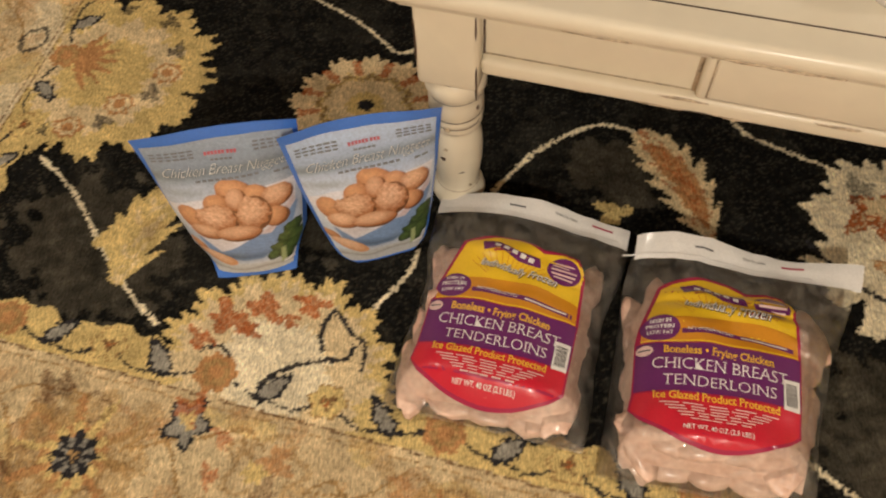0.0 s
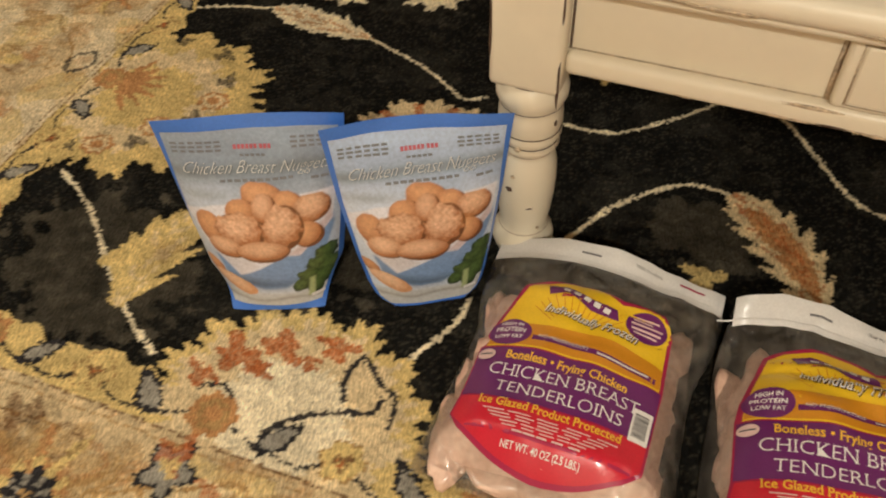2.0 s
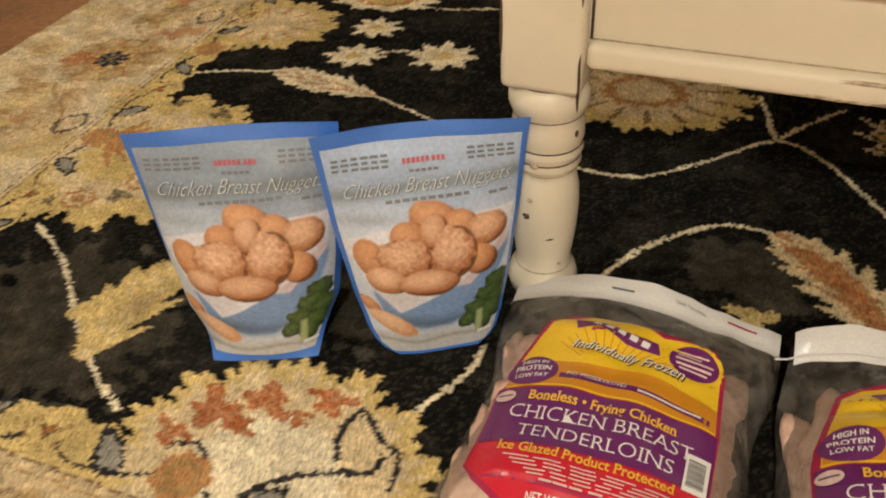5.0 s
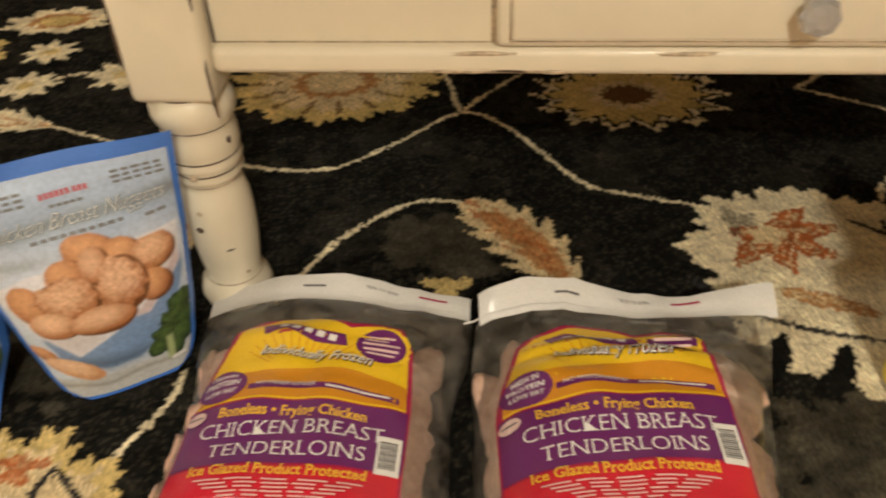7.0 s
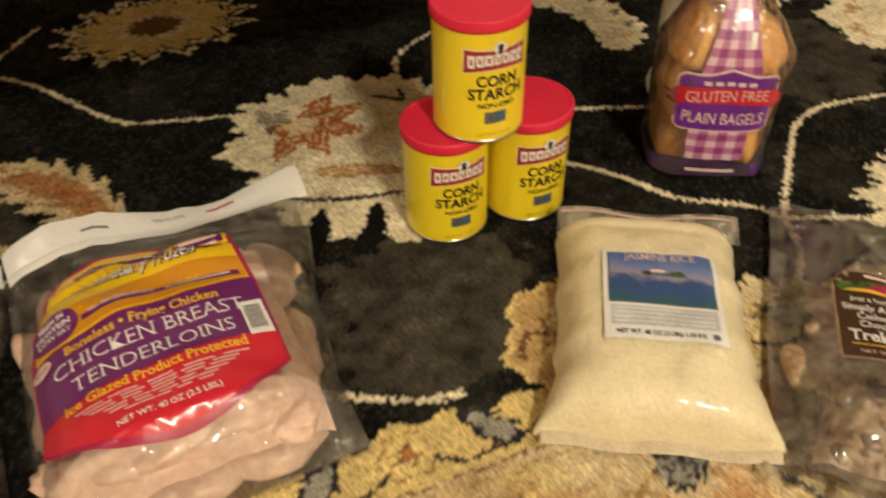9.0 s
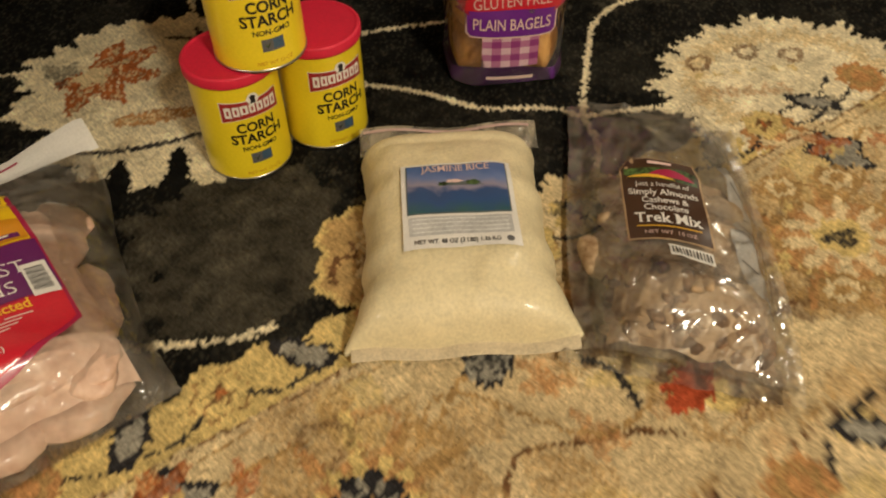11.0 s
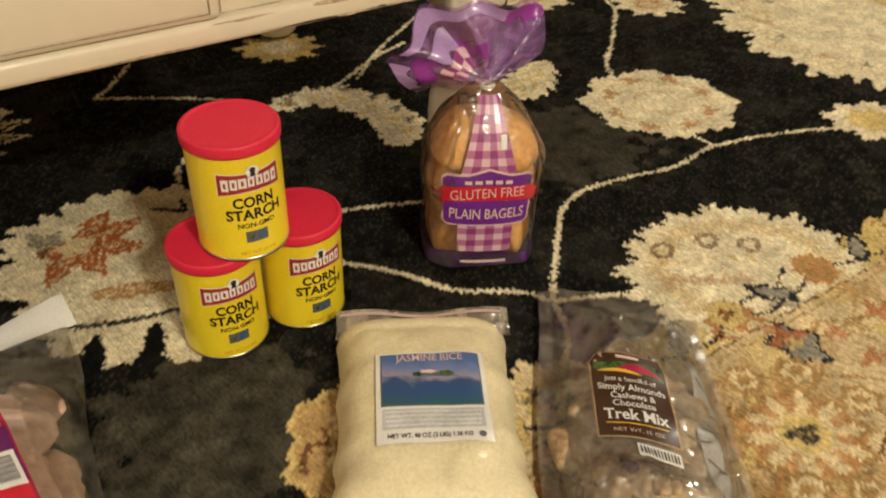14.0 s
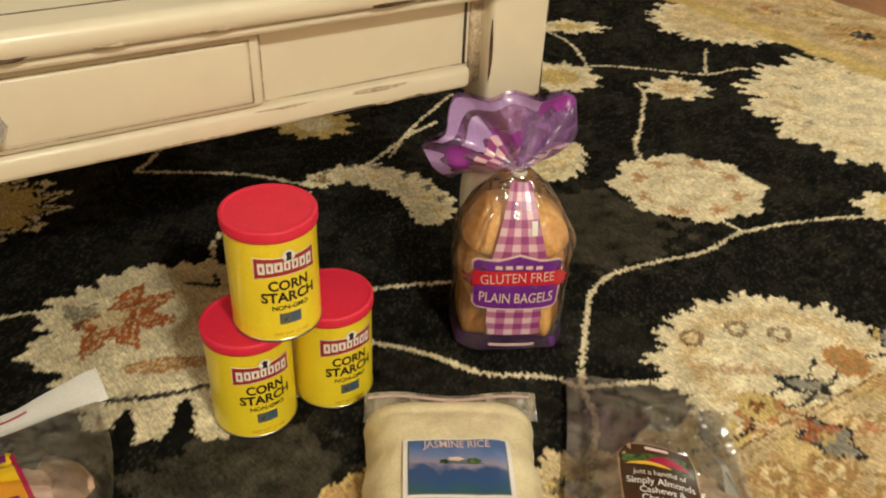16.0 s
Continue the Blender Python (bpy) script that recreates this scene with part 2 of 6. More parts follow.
class Dye:
    """The knotted pattern: colours laid over a grid of tufts, in metres of the room."""

    def __init__(self, x, y):
        self.n = len(x)
        rng = np.random.default_rng(4)
        self.x = x + rng.normal(0, 0.0011, self.n)
        self.y = y + rng.normal(0, 0.0011, self.n)
        self.c = np.zeros((self.n, 3))
        self.r = rng.random(self.n)
        self.w = self.noise(38, 1) * 0.5 + self.noise(90, 2) * 0.5

    def noise(self, f, seed):
        rng = np.random.default_rng(seed)
        out = 0
        for k in range(5):
            a, p = rng.uniform(0, 6.28, 2)
            out = out + np.sin(f * rng.uniform(0.7, 1.3) * (self.x * math.cos(a) + self.y * math.sin(a)) * 2.2 + p
                               + 1.5 * np.sin(f * (self.x * math.sin(a) - self.y * math.cos(a)) + 2 * p))
        return out / 2.5

    def put(self, idx, mask, colour, share=1.0, vary=0.12):
        sel = idx[mask]
        k = np.clip(share + (0.5 if share < 0.99 else 0.0) * (0.5 - self.r[sel]), 0, 1)[:, None]
        self.c[sel] = self.c[sel] * (1 - k) + k * np.array(colour) * (1 + vary * self.w[sel])[:, None]

    def near(self, cx, cy, r):
        return np.nonzero((abs(self.x - cx) < r) & (abs(self.y - cy) < r))[0]

    def polar(self, cx, cy, rx, ry, turn):
        i = self.near(cx, cy, 1.35 * max(rx, ry))
        c, s = math.cos(radians(turn)), math.sin(radians(turn))
        dx, dy = self.x[i] - cx, self.y[i] - cy
        a, b = (dx * c + dy * s) / rx, (-dx * s + dy * c) / ry
        return i, np.hypot(a, b), np.arctan2(b, a), a, b

    def flower(self, cx, cy, rx, ry, turn=0, petals=9, lobe=0.10, rings=((1, PALE),), spokes=None, outline=None, frill=0.05):
        """A rosette: rings from the outside in as (size, colour), lobed edge, spokes between petals."""
        i, r, a, _, _ = self.polar(cx, cy, rx, ry, turn)
        edge = 1 + lobe * np.cos(petals * a) + frill * np.cos(petals * 3.3 * a + 1) + frill * self.w[i]
        for size, colour in rings:
            if outline:
                self.put(i, (r < size * edge) & (r > size * edge * 0.93), outline)
                self.put(i, r < size * edge * 0.93, colour)
            else:
                self.put(i, r < size * edge, colour)
        if spokes:
            colour, r0, r1, width = spokes
            self.put(i, (r > r0) & (r < r1) & (np.cos(petals * a + math.pi) > width), colour, 0.8)

    def leaf(self, x0, y0, x1, y1, width, colour, vein=None, bend=0.0, teeth=8, tooth=0.3, outline=None):
        """A serrated leaf from its stem (x0, y0) to its tip."""
        l = math.hypot(x1 - x0, y1 - y0)
        i = self.near((x0 + x1) / 2, (y0 + y1) / 2, l * 0.75 + width)
        ux, uy = (x1 - x0) / l, (y1 - y0) / l
        dx, dy = self.x[i] - x0, self.y[i] - y0
        s, d = (dx * ux + dy * uy) / l, -dx * uy + dy * ux
        d = d - bend * 4 * s * (1 - s)
        half = width * np.sqrt(np.clip(np.sin(np.pi * np.clip(s, 0, 1)), 0, 1)) * (1 - 0.35 * s)
        half = half * (1 - tooth * ((s * teeth + abs(d) / width * 0.8) % 1)) + 0.002 * self.w[i]
        inside = (s > 0) & (s < 1)
        self.put(i, inside & (abs(d) < half), outline or colour)
        if outline:
            self.put(i, inside & (abs(d) < half - 0.005), colour)
        if vein:
            self.put(i, inside & (abs(d) < half * 0.55) & (np.sin(26 * s + 60 * abs(d) / width * 0.3 + 2 * self.w[i]) > 0.1), vein, 0.75)

    def vine(self, pts, width=0.006, colour=None):
        """A thin stem through the points."""
        p = [Vector((*q, 0)) for q in pts]
        p = [p[0] * 2 - p[1]] + p + [p[-1] * 2 - p[-2]]
        line = []
        for k in range(1, len(p) - 2):
            for j in range(8):
                t = j / 8
                line.append(0.5 * ((2 * p[k]) + (p[k + 1] - p[k - 1]) * t + (2 * p[k - 1] - 5 * p[k] + 4 * p[k + 1] - p[k + 2]) * t * t
                                   + (3 * p[k] - p[k - 1] - 3 * p[k + 1] + p[k + 2]) * t ** 3))
        line.append(p[-2])
        for a, b in zip(line, line[1:]):
            m, h = (a + b) / 2, (b - a).length / 2
            i = self.near(m.x, m.y, h + width * 2)
            d = b - a
            s = np.clip(((self.x[i] - a.x) * d.x + (self.y[i] - a.y) * d.y) / max(d.length_squared, 1e-9), 0, 1)
            dist = np.hypot(self.x[i] - a.x - s * d.x, self.y[i] - a.y - s * d.y)
            self.put(i, dist < width / 2 * (1 + 0.35 * self.w[i]), colour or PALE, 0.93)

    def blotch(self, cx, cy, size, colour, share=0.8, turn=0.0, stretch=1.0):
        """An uneven little patch."""
        i, r, a, _, _ = self.polar(cx, cy, size * stretch, size, turn)
        self.put(i, r < 0.8 + 0.25 * np.cos(3 * a + 40 * cx) + 0.22 * np.cos(5 * a + 70 * cy) + 0.12 * self.w[i], colour, share)

    def ring(self, cx, cy, rx, ry, turn, petals, lobe, width, colour, share=0.85):
        i, r, a, _, _ = self.polar(cx, cy, rx, ry, turn)
        e = 0.9 * (1 + lobe * np.cos(petals * a)) + 0.04 * self.w[i]
        self.put(i, abs(r - e) < width / max(rx, ry), colour, share)


def paint_rug(d, u, v):
    """u along the front of the rug, v away from it, from the inner guard stripe's corner."""
    every = np.arange(d.n)
    d.put(every, np.ones(d.n, bool), DARK, vary=0.3)
    d.put(every, d.noise(14, 7) + 0.5 * d.noise(60, 8) > 0.3, DARK2, 0.55, 0.35)
    d.put(every, d.r > 0.80, CHARCOAL, 0.66, 0.4)
    for x, y, r in ((0.645, 0.600, 0.088), (0.60, 0.56, 0.06), (0.47, 0.72, 0.05), (-0.42, 0.76, 0.10), (-0.20, 0.86, 0.10), (1.25, 0.72, 0.10), (0.30, 0.95, 0.06)):
        i, q, _, _, _ = d.polar(x, y, r * 1.3, r, -30)
        d.put(i, q < 1 + 0.3 * d.w[i], CHARCOAL, 0.70, 0.4)
    v = v + 0.063 * (u - 0.25)

    def front(a, b):
        b = b - 0.063 * (a - 0.25)
        return (CORNER.x + a * math.cos(RUG_TURN) - b * math.sin(RUG_TURN), CORNER.y + a * math.sin(RUG_TURN) + b * math.cos(RUG_TURN))

    def side(a, b):
        return (CORNER.x + b * math.cos(RUG_TURN) - a * math.sin(RUG_TURN), CORNER.y + b * math.sin(RUG_TURN) + a * math.cos(RUG_TURN))

    # vines of the dark field
    for pts in (
        [(-0.557, 0.911), (-0.482, 0.850), (-0.415, 0.768), (-0.347, 0.693), (-0.300, 0.655)],
        [(0.110, 0.880), (0.142, 0.933), (0.188, 0.989), (0.269, 1.040), (0.336, 1.026)],
        [(-0.24, 1.30), (-0.120, 1.226), (-0.055, 1.166), (-0.02, 1.175)],
        [(-0.57, 1.32), (-0.5, 1.34), (-0.412, 1.351)],
        [(-0.154, 1.44), (-0.22, 1.45), (-0.29, 1.42)],
        [(-0.09, 1.64), (-0.194, 1.627), (-0.26, 1.64)],
        [(0.03, 1.16), (0.097, 1.135), (0.169, 1.127), (0.254, 1.177), (0.345, 1.240), (0.399, 1.20), (0.435, 1.130), (0.475, 1.05), (0.52, 1.02), (0.60, 0.985)],
        [(0.345, 1.240), (0.335, 1.36)],
        [(0.345, 1.240), (0.40, 1.30), (0.45, 1.34)],
        [(0.808, 0.965), (0.83, 1.0), (0.90, 1.03), (1.0, 1.03)],
        [(0.82, 0.76), (0.870, 0.704), (0.905, 0.652), (0.933, 0.590), (0.99, 0.535), (1.004, 0.506), (1.06, 0.47), (1.10, 0.43)],
        [(1.004, 0.506), (1.082, 0.568), (1.152, 0.615), (1.225, 0.615), (1.340, 0.577), (1.423, 0.573), (1.544, 0.523), (1.64, 0.465)],
        [(1.004, 0.506), (0.975, 0.46), (0.93, 0.43)],
        [(1.423, 0.573), (1.43, 0.64)],
        [(1.47, 0.78), (1.506, 0.831), (1.59, 0.885), (1.696, 0.962), (1.72, 1.0)],
        [(0.90, 0.80), (0.95, 0.775), (1.02, 0.735)],
        [(1.159, 1.047), (1.258, 1.110), (1.398, 1.173)],
        [(0.824, 1.236), (0.942, 1.139), (1.006, 1.050)],
        [(0.824, 1.236), (0.87, 1.27), (0.915, 1.314)],
        [(1.06, 1.03), (1.15, 1.06), (1.23, 1.09), (1.30, 1.10)],
        [(1.60, 1.16), (1.725, 1.113), (1.799, 1.043), (1.879, 0.950), (1.964, 0.927), (2.033, 0.859)],
        [(1.879, 0.950), (1.95, 1.0), (2.002, 1.035)],
        [(1.70, 1.10), (1.78, 1.22), (1.80, 1.33)],
        [(0.47, 0.60), (0.508, 0.557), (0.570, 0.510), (0.606, 0.495)],
        [(-0.02, 0.70), (0.02, 0.76), (0.03, 0.80)],
    ):
        d.vine(pts)

    # blossoms and leaves of the field
    d.flower(-0.085, 1.05, 0.112, 0.098, 0, 12, 0.06, ((1, CREAM), (0.64, YELLOW), (0.56, CREAM), (0.26, YELLOW), (0.11, INKY)), (RUST, 0.64, 0.95, 0.62))
    d.ring(-0.085, 1.05, 0.075, 0.066, 0, 12, 0.08, 0.004, BROWN, 0.6)
    d.leaf(-0.345, 0.872, -0.372, 0.706, 0.062, YELLOW, CREAM, -0.006, 4, 0.45)
    d.leaf(-0.365, 0.800, -0.425, 0.765, 0.030, YELLOW, None, 0.0, 3, 0.4)
    d.blotch(-0.352, 0.800, 0.022, TAN, 0.35)
    d.leaf(-0.412, 1.352, -0.228, 1.292, 0.042, PALE, ORANGE, 0.0, 7, 0.3)
    d.leaf(0.328, 1.034, 0.425, 0.848, 0.060, CREAM, RUST, 0.012, 6, 0.45)
    d.leaf(0.345, 1.010, 0.420, 0.865, 0.026, ORANGE, RUST, 0.010, 5, 0.3)
    d.blotch(0.291, 0.882, 0.024, YELLOW)
    for cx, cy, r in ((-0.154, 1.438, 0.042), (-0.302, 1.422, 0.036), (-0.295, 1.535, 0.034)):
        d.flower(cx, cy, r * 1.15, r, 0, 8, 0.25, ((1, PALE), (0.35, YELLOW)))
    d.flower(-0.31, 1.66, 0.09, 0.05, 0, 9, 0.12, ((1, PALE), (0.6, ORANGE), (0.4, YELLOW)))
    d.flower(0.170, 1.360, 0.150, 0.115, -4, 15, 0.07, ((1, YELLOW), (0.72, CREAM), (0.42, ORANGE), (0.3, CREAM)), (BROWN, 0.5, 0.85, 0.8))
    d.flower(0.585, 1.255, 0.125, 0.088, -8, 14, 0.12, ((1, PALE), (0.90, DARK), (0.82, YELLOW), (0.45, CREAM), (0.3, BROWN)))
    # the large blossom behind the tins, its petals and its skirt
    d.flower(0.710, 0.865, 0.158, 0.128, -35, 9, 0.05, ((1, PALE),))
    d.flower(0.660, 0.765, 0.120, 0.062, -38, 11, 0.14, ((1, PALE),))
    for x, y in ((0.715, 0.965), (0.735, 0.925), (0.715, 0.875), (0.66, 0.855), (0.600, 0.875), (0.615, 0.935)):
        d.leaf(0.655, 0.922, x, y, 0.022, RUST, CREAM, 0.0, 3, 0.4)
    d.flower(0.655, 0.922, 0.020, 0.016, 0, 5, 0.2, ((1, CREAM),))
    d.blotch(0.631, 0.954, 0.024, INKY, 0.5)
    d.leaf(0.63, 0.835, 0.72, 0.785, 0.016, ORANGE, CREAM)
    d.vine([(0.550, 0.856), (0.597, 0.801), (0.648, 0.770), (0.694, 0.754), (0.74, 0.735)], 0.0065, INKY)
    d.vine([(0.756, 0.935), (0.784, 0.907), (0.79, 0.93)], 0.006, INKY)
    for x, y, x1, y1 in ((0.575, 0.715, 0.612, 0.775), (0.625, 0.690, 0.665, 0.752), (0.545, 0.755, 0.565, 0.80)):
        d.leaf(x, y, x1, y1, 0.018, DARK, None, 0.0, 4, 0.4)
    # crescents and small blossoms
    bow = ((1.028, 1.050), (1.070, 1.045), (1.103, 1.016), (1.122, 0.971), (1.125, 0.921), (1.118, 0.885), (1.084, 0.869))
    for k, (x, y) in enumerate(bow):
        nx, ny = bow[min(k + 1, len(bow) - 1)]
        r = (0.022, 0.028, 0.033, 0.036, 0.036, 0.028, 0.014)[k]
        for h in (0.0, 0.5):
            d.flower(x + (nx - x) * h, y + (ny - y) * h, r, r * 0.95, 20 * k, 7, 0.16, ((1, PALE),))
    for k, (x, y) in enumerate(bow[:-1]):
        for h in (0.0, 0.5):
            d.blotch(x + 0.018 + 0.012 * h, y + 0.016, 0.0065, INKY, 0.6, 40, 1.6)
            d.blotch(x - 0.004 + 0.012 * h, y - 0.006, 0.008, YELLOW, 0.7)
    d.blotch(1.032, 1.050, 0.013, BROWN)
    d.flower(1.127, 1.215, 0.062, 0.050, -35, 10, 0.16, ((1, YELLOW), (0.5, PALE)))
    d.leaf(1.30, 0.85, 1.44, 0.90, 0.060, PALE, YELLOW, 0.0, 6, 0.4)
    d.flower(1.470, 0.700, 0.116, 0.100, -38, 8, 0.055, ((1, PALE), (0.70, CREAM), (0.66, PALE), (0.36, CREAM), (0.31, PALE)), None, None, 0.03)
    for k in range(8):
        q = radians(45 * k - 16)
        d.blotch(1.470 + 0.084 * math.cos(q), 0.700 + 0.073 * math.sin(q), 0.012, ORANGE, 0.75, 45 * k + 74, 1.6)
    d.flower(1.68, 0.455, 0.075, 0.055, -38, 9, 0.1, ((1, PALE), (0.6, YELLOW)))
    d.flower(1.772, 0.942, 0.062, 0.050, -38, 9, 0.18, ((1, PALE), (0.6, CREAM), (0.4, ORANGE), (0.3, CREAM)))
    d.flower(1.628, 1.115, 0.075, 0.070, -38, 10, 0.12, ((1, PALE), (0.55, YELLOW)))
    d.flower(1.86, 1.30, 0.080, 0.040, -38, 8, 0.18, ((1, PALE), (0.5, YELLOW)))

    # scalloped inner band along two sides
    scallop = 0.052 + 0.006 * np.sin(u * 42) + 0.005 * np.sin(u * 120) + 0.003 * d.w
    d.put(every, v < scallop, YELLOW)
    scallop = 0.056 + 0.006 * np.sin(v * 42) + 0.005 * np.sin(v * 120) + 0.003 * d.w
    d.put(every, (u < scallop) & (v > -0.02), YELLOW)

    # palmettes that lean from the band into the field
    d.flower(-0.135, 0.605, 0.150, 0.135, -8, 15, 0.06, ((1, YELLOW), (0.88, CREAM), (0.5, PALE)))
    for x, y, s in ((-0.205, 0.671, 0.034), (-0.160, 0.690, 0.030), (-0.101, 0.700, 0.026), (-0.235, 0.639, 0.022), (-0.175, 0.655, 0.018), (-0.125, 0.675, 0.015)):
        d.blotch(x, y, s, RUST, 0.85, 70, 0.7)
    d.vine([(-0.231, 0.624), (-0.205, 0.630), (-0.19, 0.615)], 0.005, INKY)
    d.vine([(-0.145, 0.585), (-0.115, 0.608), (-0.075, 0.622), (-0.041, 0.628), (-0.035, 0.645)], 0.006, INKY)
    d.vine([(-0.075, 0.635), (-0.080, 0.665), (-0.066, 0.695), (-0.045, 0.668), (-0.022, 0.650), (-0.020, 0.615)], 0.006, INKY)
    d.flower(-0.515, 1.085, 0.170, 0.165, 0, 13, 0.08, ((1, YELLOW), (0.70, CREAM), (0.45, YELLOW)))
    for x, y, s in ((-0.442, 1.207, 0.018), (-0.411, 1.141, 0.018), (-0.427, 1.046, 0.018), (-0.485, 0.984, 0.017), (-0.573, 0.960, 0.010), (-0.520, 1.23, 0.014)):
        d.blotch(x, y, s, INKY, 0.7)
    for x, y in ((-0.413, 1.092), (-0.471, 1.022), (-0.536, 0.969)):
        d.flower(x, y, 0.023, 0.021, 0, 7, 0.1, ((1, ORANGE), (0.75, CREAM), (0.45, ORANGE)))
    for k in range(7):
        q = radians(-60 + 20 * k)
        d.leaf(-0.575, 1.11, -0.575 + 0.075 * math.cos(q), 1.11 + 0.075 * math.sin(q), 0.008, ORANGE, None, 0, 3, 0.2)
    d.flower(-0.49, 1.53, 0.12, 0.10, 0, 11, 0.09, ((1, YELLOW), (0.7, CREAM)), (ORANGE, 0.4, 0.7, 0.7))
    d.flower(1.218, 0.395, 0.146, 0.117, -30, 17, 0.05, ((1, PALE), (0.80, CREAM), (0.62, PALE)))
    for x, y in ((1.170, 0.480), (1.227, 0.456), (1.260, 0.418)):
        d.ring(x, y, 0.014, 0.012, 0, 3, 0.1, 0.004, BROWN, 0.7)
    for k in range(6):
        t = k / 5
        d.blotch(1.128 + 0.07 * t, 1.571 - 1.128 - 0.055 * t, 0.011, ORANGE, 0.45)
        d.blotch(1.150 + 0.09 * t, 0.465 - 0.06 * t, 0.006, YELLOW, 0.7)
    d.flower(1.125, 0.350, 0.034, 0.026, -30, 7, 0.12, ((1, ORANGE), (0.7, CREAM), (0.35, ORANGE)))
    d.vine([(1.148, 0.369), (1.175, 0.366), (1.201, 0.353), (1.225, 0.36), (1.255, 0.369)], 0.005, INKY)
    d.blotch(1.205, 0.335, 0.022, INKY, 0.45)
    d.blotch(1.281, 0.333, 0.013, INKY, 0.8)
    d.flower(0.760, 0.470, 0.105, 0.090, -38, 7, 0.05, ((1, YELLOW), (0.94, (0.47, 0.31, 0.13)), (0.66, CREAM), (0.60, (0.50, 0.34, 0.15)), (0.40, CREAM)), None, None, 0.03)
    d.vine([(0.672, 0.500), (0.690, 0.520), (0.705, 0.512), (0.712, 0.530)], 0.005, BROWN)
    d.flower(0.905, 0.400, 0.07, 0.055, -38, 9, 0.08, ((1, CREAM), (0.6, YELLOW)))
    d.blotch(0.712, 0.500, 0.014, BROWN, 0.7)
    for x, y in ((0.885, 0.425), (0.915, 0.385), (0.895, 0.365)):
        d.blotch(x, y, 0.014, INKY, 0.6)
    d.flower(2.03, 0.635, 0.272, 0.262, -25, 15, 0.055, ((1, PALE), (0.85, CREAM), (0.80, PALE)))
    for k in range(16):
        q = 2.4 * k
        d.blotch(2.02 + 0.19 * math.cos(q), 0.64 + 0.17 * math.sin(q), 0.010 + 0.006 * (k % 3), (INKY, ORANGE, YELLOW)[k % 3], 0.55)

    # wide border
    d.flower(2.19, 1.12, 0.17, 0.15, -25, 15, 0.07, ((1, PALE), (0.8, CREAM)))
    d.put(every, u > 2.80 + 0.008 * np.sin(v * 60) + 0.003 * d.w, YELLOW)
    wide = (v < -0.002) | (u < -0.002) | (u > 2.86)
    d.put(every, wide, (0.60, 0.465, 0.265))
    d.put(every, (u < -0.002) & (d.noise(9, 25) > -0.6), PALE, 0.55)
    d.put(every, wide & (d.noise(16, 21) > 0.45), CREAM, 0.8)
    d.put(every, wide & (d.noise(21, 22) > 0.65), YELLOW, 0.55)
    d.put(every, wide & (d.noise(26, 23) > 0.62), (0.45, 0.28, 0.11), 0.42)
    d.put(every, wide & (d.noise(33, 24) > 1.0), ORANGE, 0.35)

    # motifs that repeat along the bands: blossom, kite, bud, kite
    def band(to, first, count, low, turn, flip=1.0):
        for k in range(count):
            s0 = first + 0.30 * k
            x, y = to(s0, low)
            d.flower(x, y, 0.026, 0.026, turn, 7, 0.08, ((1, ORANGE), (0.72, TAN), (0.4, ORANGE)))
            for off in (-0.075, 0.075):
                x, y = to(s0 + off, low)
                tip = to(s0 + off * 1.3, low + 0.022 * flip)
                end = to(s0 + off * 0.8, low - 0.022 * flip)
                d.leaf(*end, *tip, 0.020, INKY, None, 0, 3, 0.45)
                d.leaf(*to(s0 + off * 0.86, low - 0.014 * flip), *to(s0 + off * 1.22, low + 0.014 * flip), 0.012, GREYISH, None, 0, 3, 0.3)
                d.vine([to(s0 + off * 0.35, low - 0.006), to(s0 + off * 0.6, low - 0.014 * flip), to(s0 + off * 0.85, low - 0.018 * flip)], 0.004, INKY)
                d.vine([to(s0 + off * 1.1, low - 0.020 * flip), to(s0 + off * 1.45, low - 0.022 * flip), to(s0 + off * 1.75, low - 0.010 * flip)], 0.004, INKY)
            x, y = to(s0 + 0.15, low)
            d.flower(x, y, 0.024, 0.022, turn, 6, 0.1, ((1, TAN), (0.9, YELLOW)))
            d.blotch(x, y, 0.011, BROWN, 0.85)
            d.blotch(x, y, 0.005, RUST, 0.8)

    band(front, -0.13, 9, 0.029, -8)
    band(side, 0.196, 6, 0.030, 82)
    band(front, 0.02, 9, -0.268, -8, -1.0)

    # guard stripes, broken like knots
    for a, b in ((-0.004, 0.0035), (-0.015, 0.0030), (-0.232, 0.003), (-0.241, 0.0035)):
        d.put(every, (abs(v - a - 0.001 * d.w) < b / 2) & (u > -0.26) & (np.sin(u * 420 + 5 * d.w) > -0.5), TAN if b == 0.003 else BROWN, 0.8)
    for a, b in ((0.0, 0.0035), (-0.010, 0.0030), (-0.232, 0.003)):
        d.put(every, (abs(u - a - 0.001 * d.w) < b / 2) & (v > -0.02) & (np.sin(v * 420 + 5 * d.w) > -0.5), BROWN, 0.8)

    # thin scrolls that wander between the rosettes
    for low, wave, shift, colour in ((-0.062, 0.026, 0.0, TAN), (-0.172, 0.030, 1.4, BROWN), (-0.120, 0.050, 2.6, TAN)):
        for k in range(14):
            a0 = -0.30 + 0.231 * k
            d.vine([front(a0 + 0.028 * j, low + wave * math.sin(shift + 27.2 * (a0 + 0.028 * j)) + 0.008 * math.sin(61 * (a0 + 0.028 * j))) for j in range(7)], 0.0042, colour)
            x, y = front(a0 + 0.115, low + 0.5 * wave)
            d.blotch(x, y, 0.011 + 0.006 * (k % 3), (RUST, ORANGE, BROWN)[k % 3], 0.65, 40 * k, 1.5)
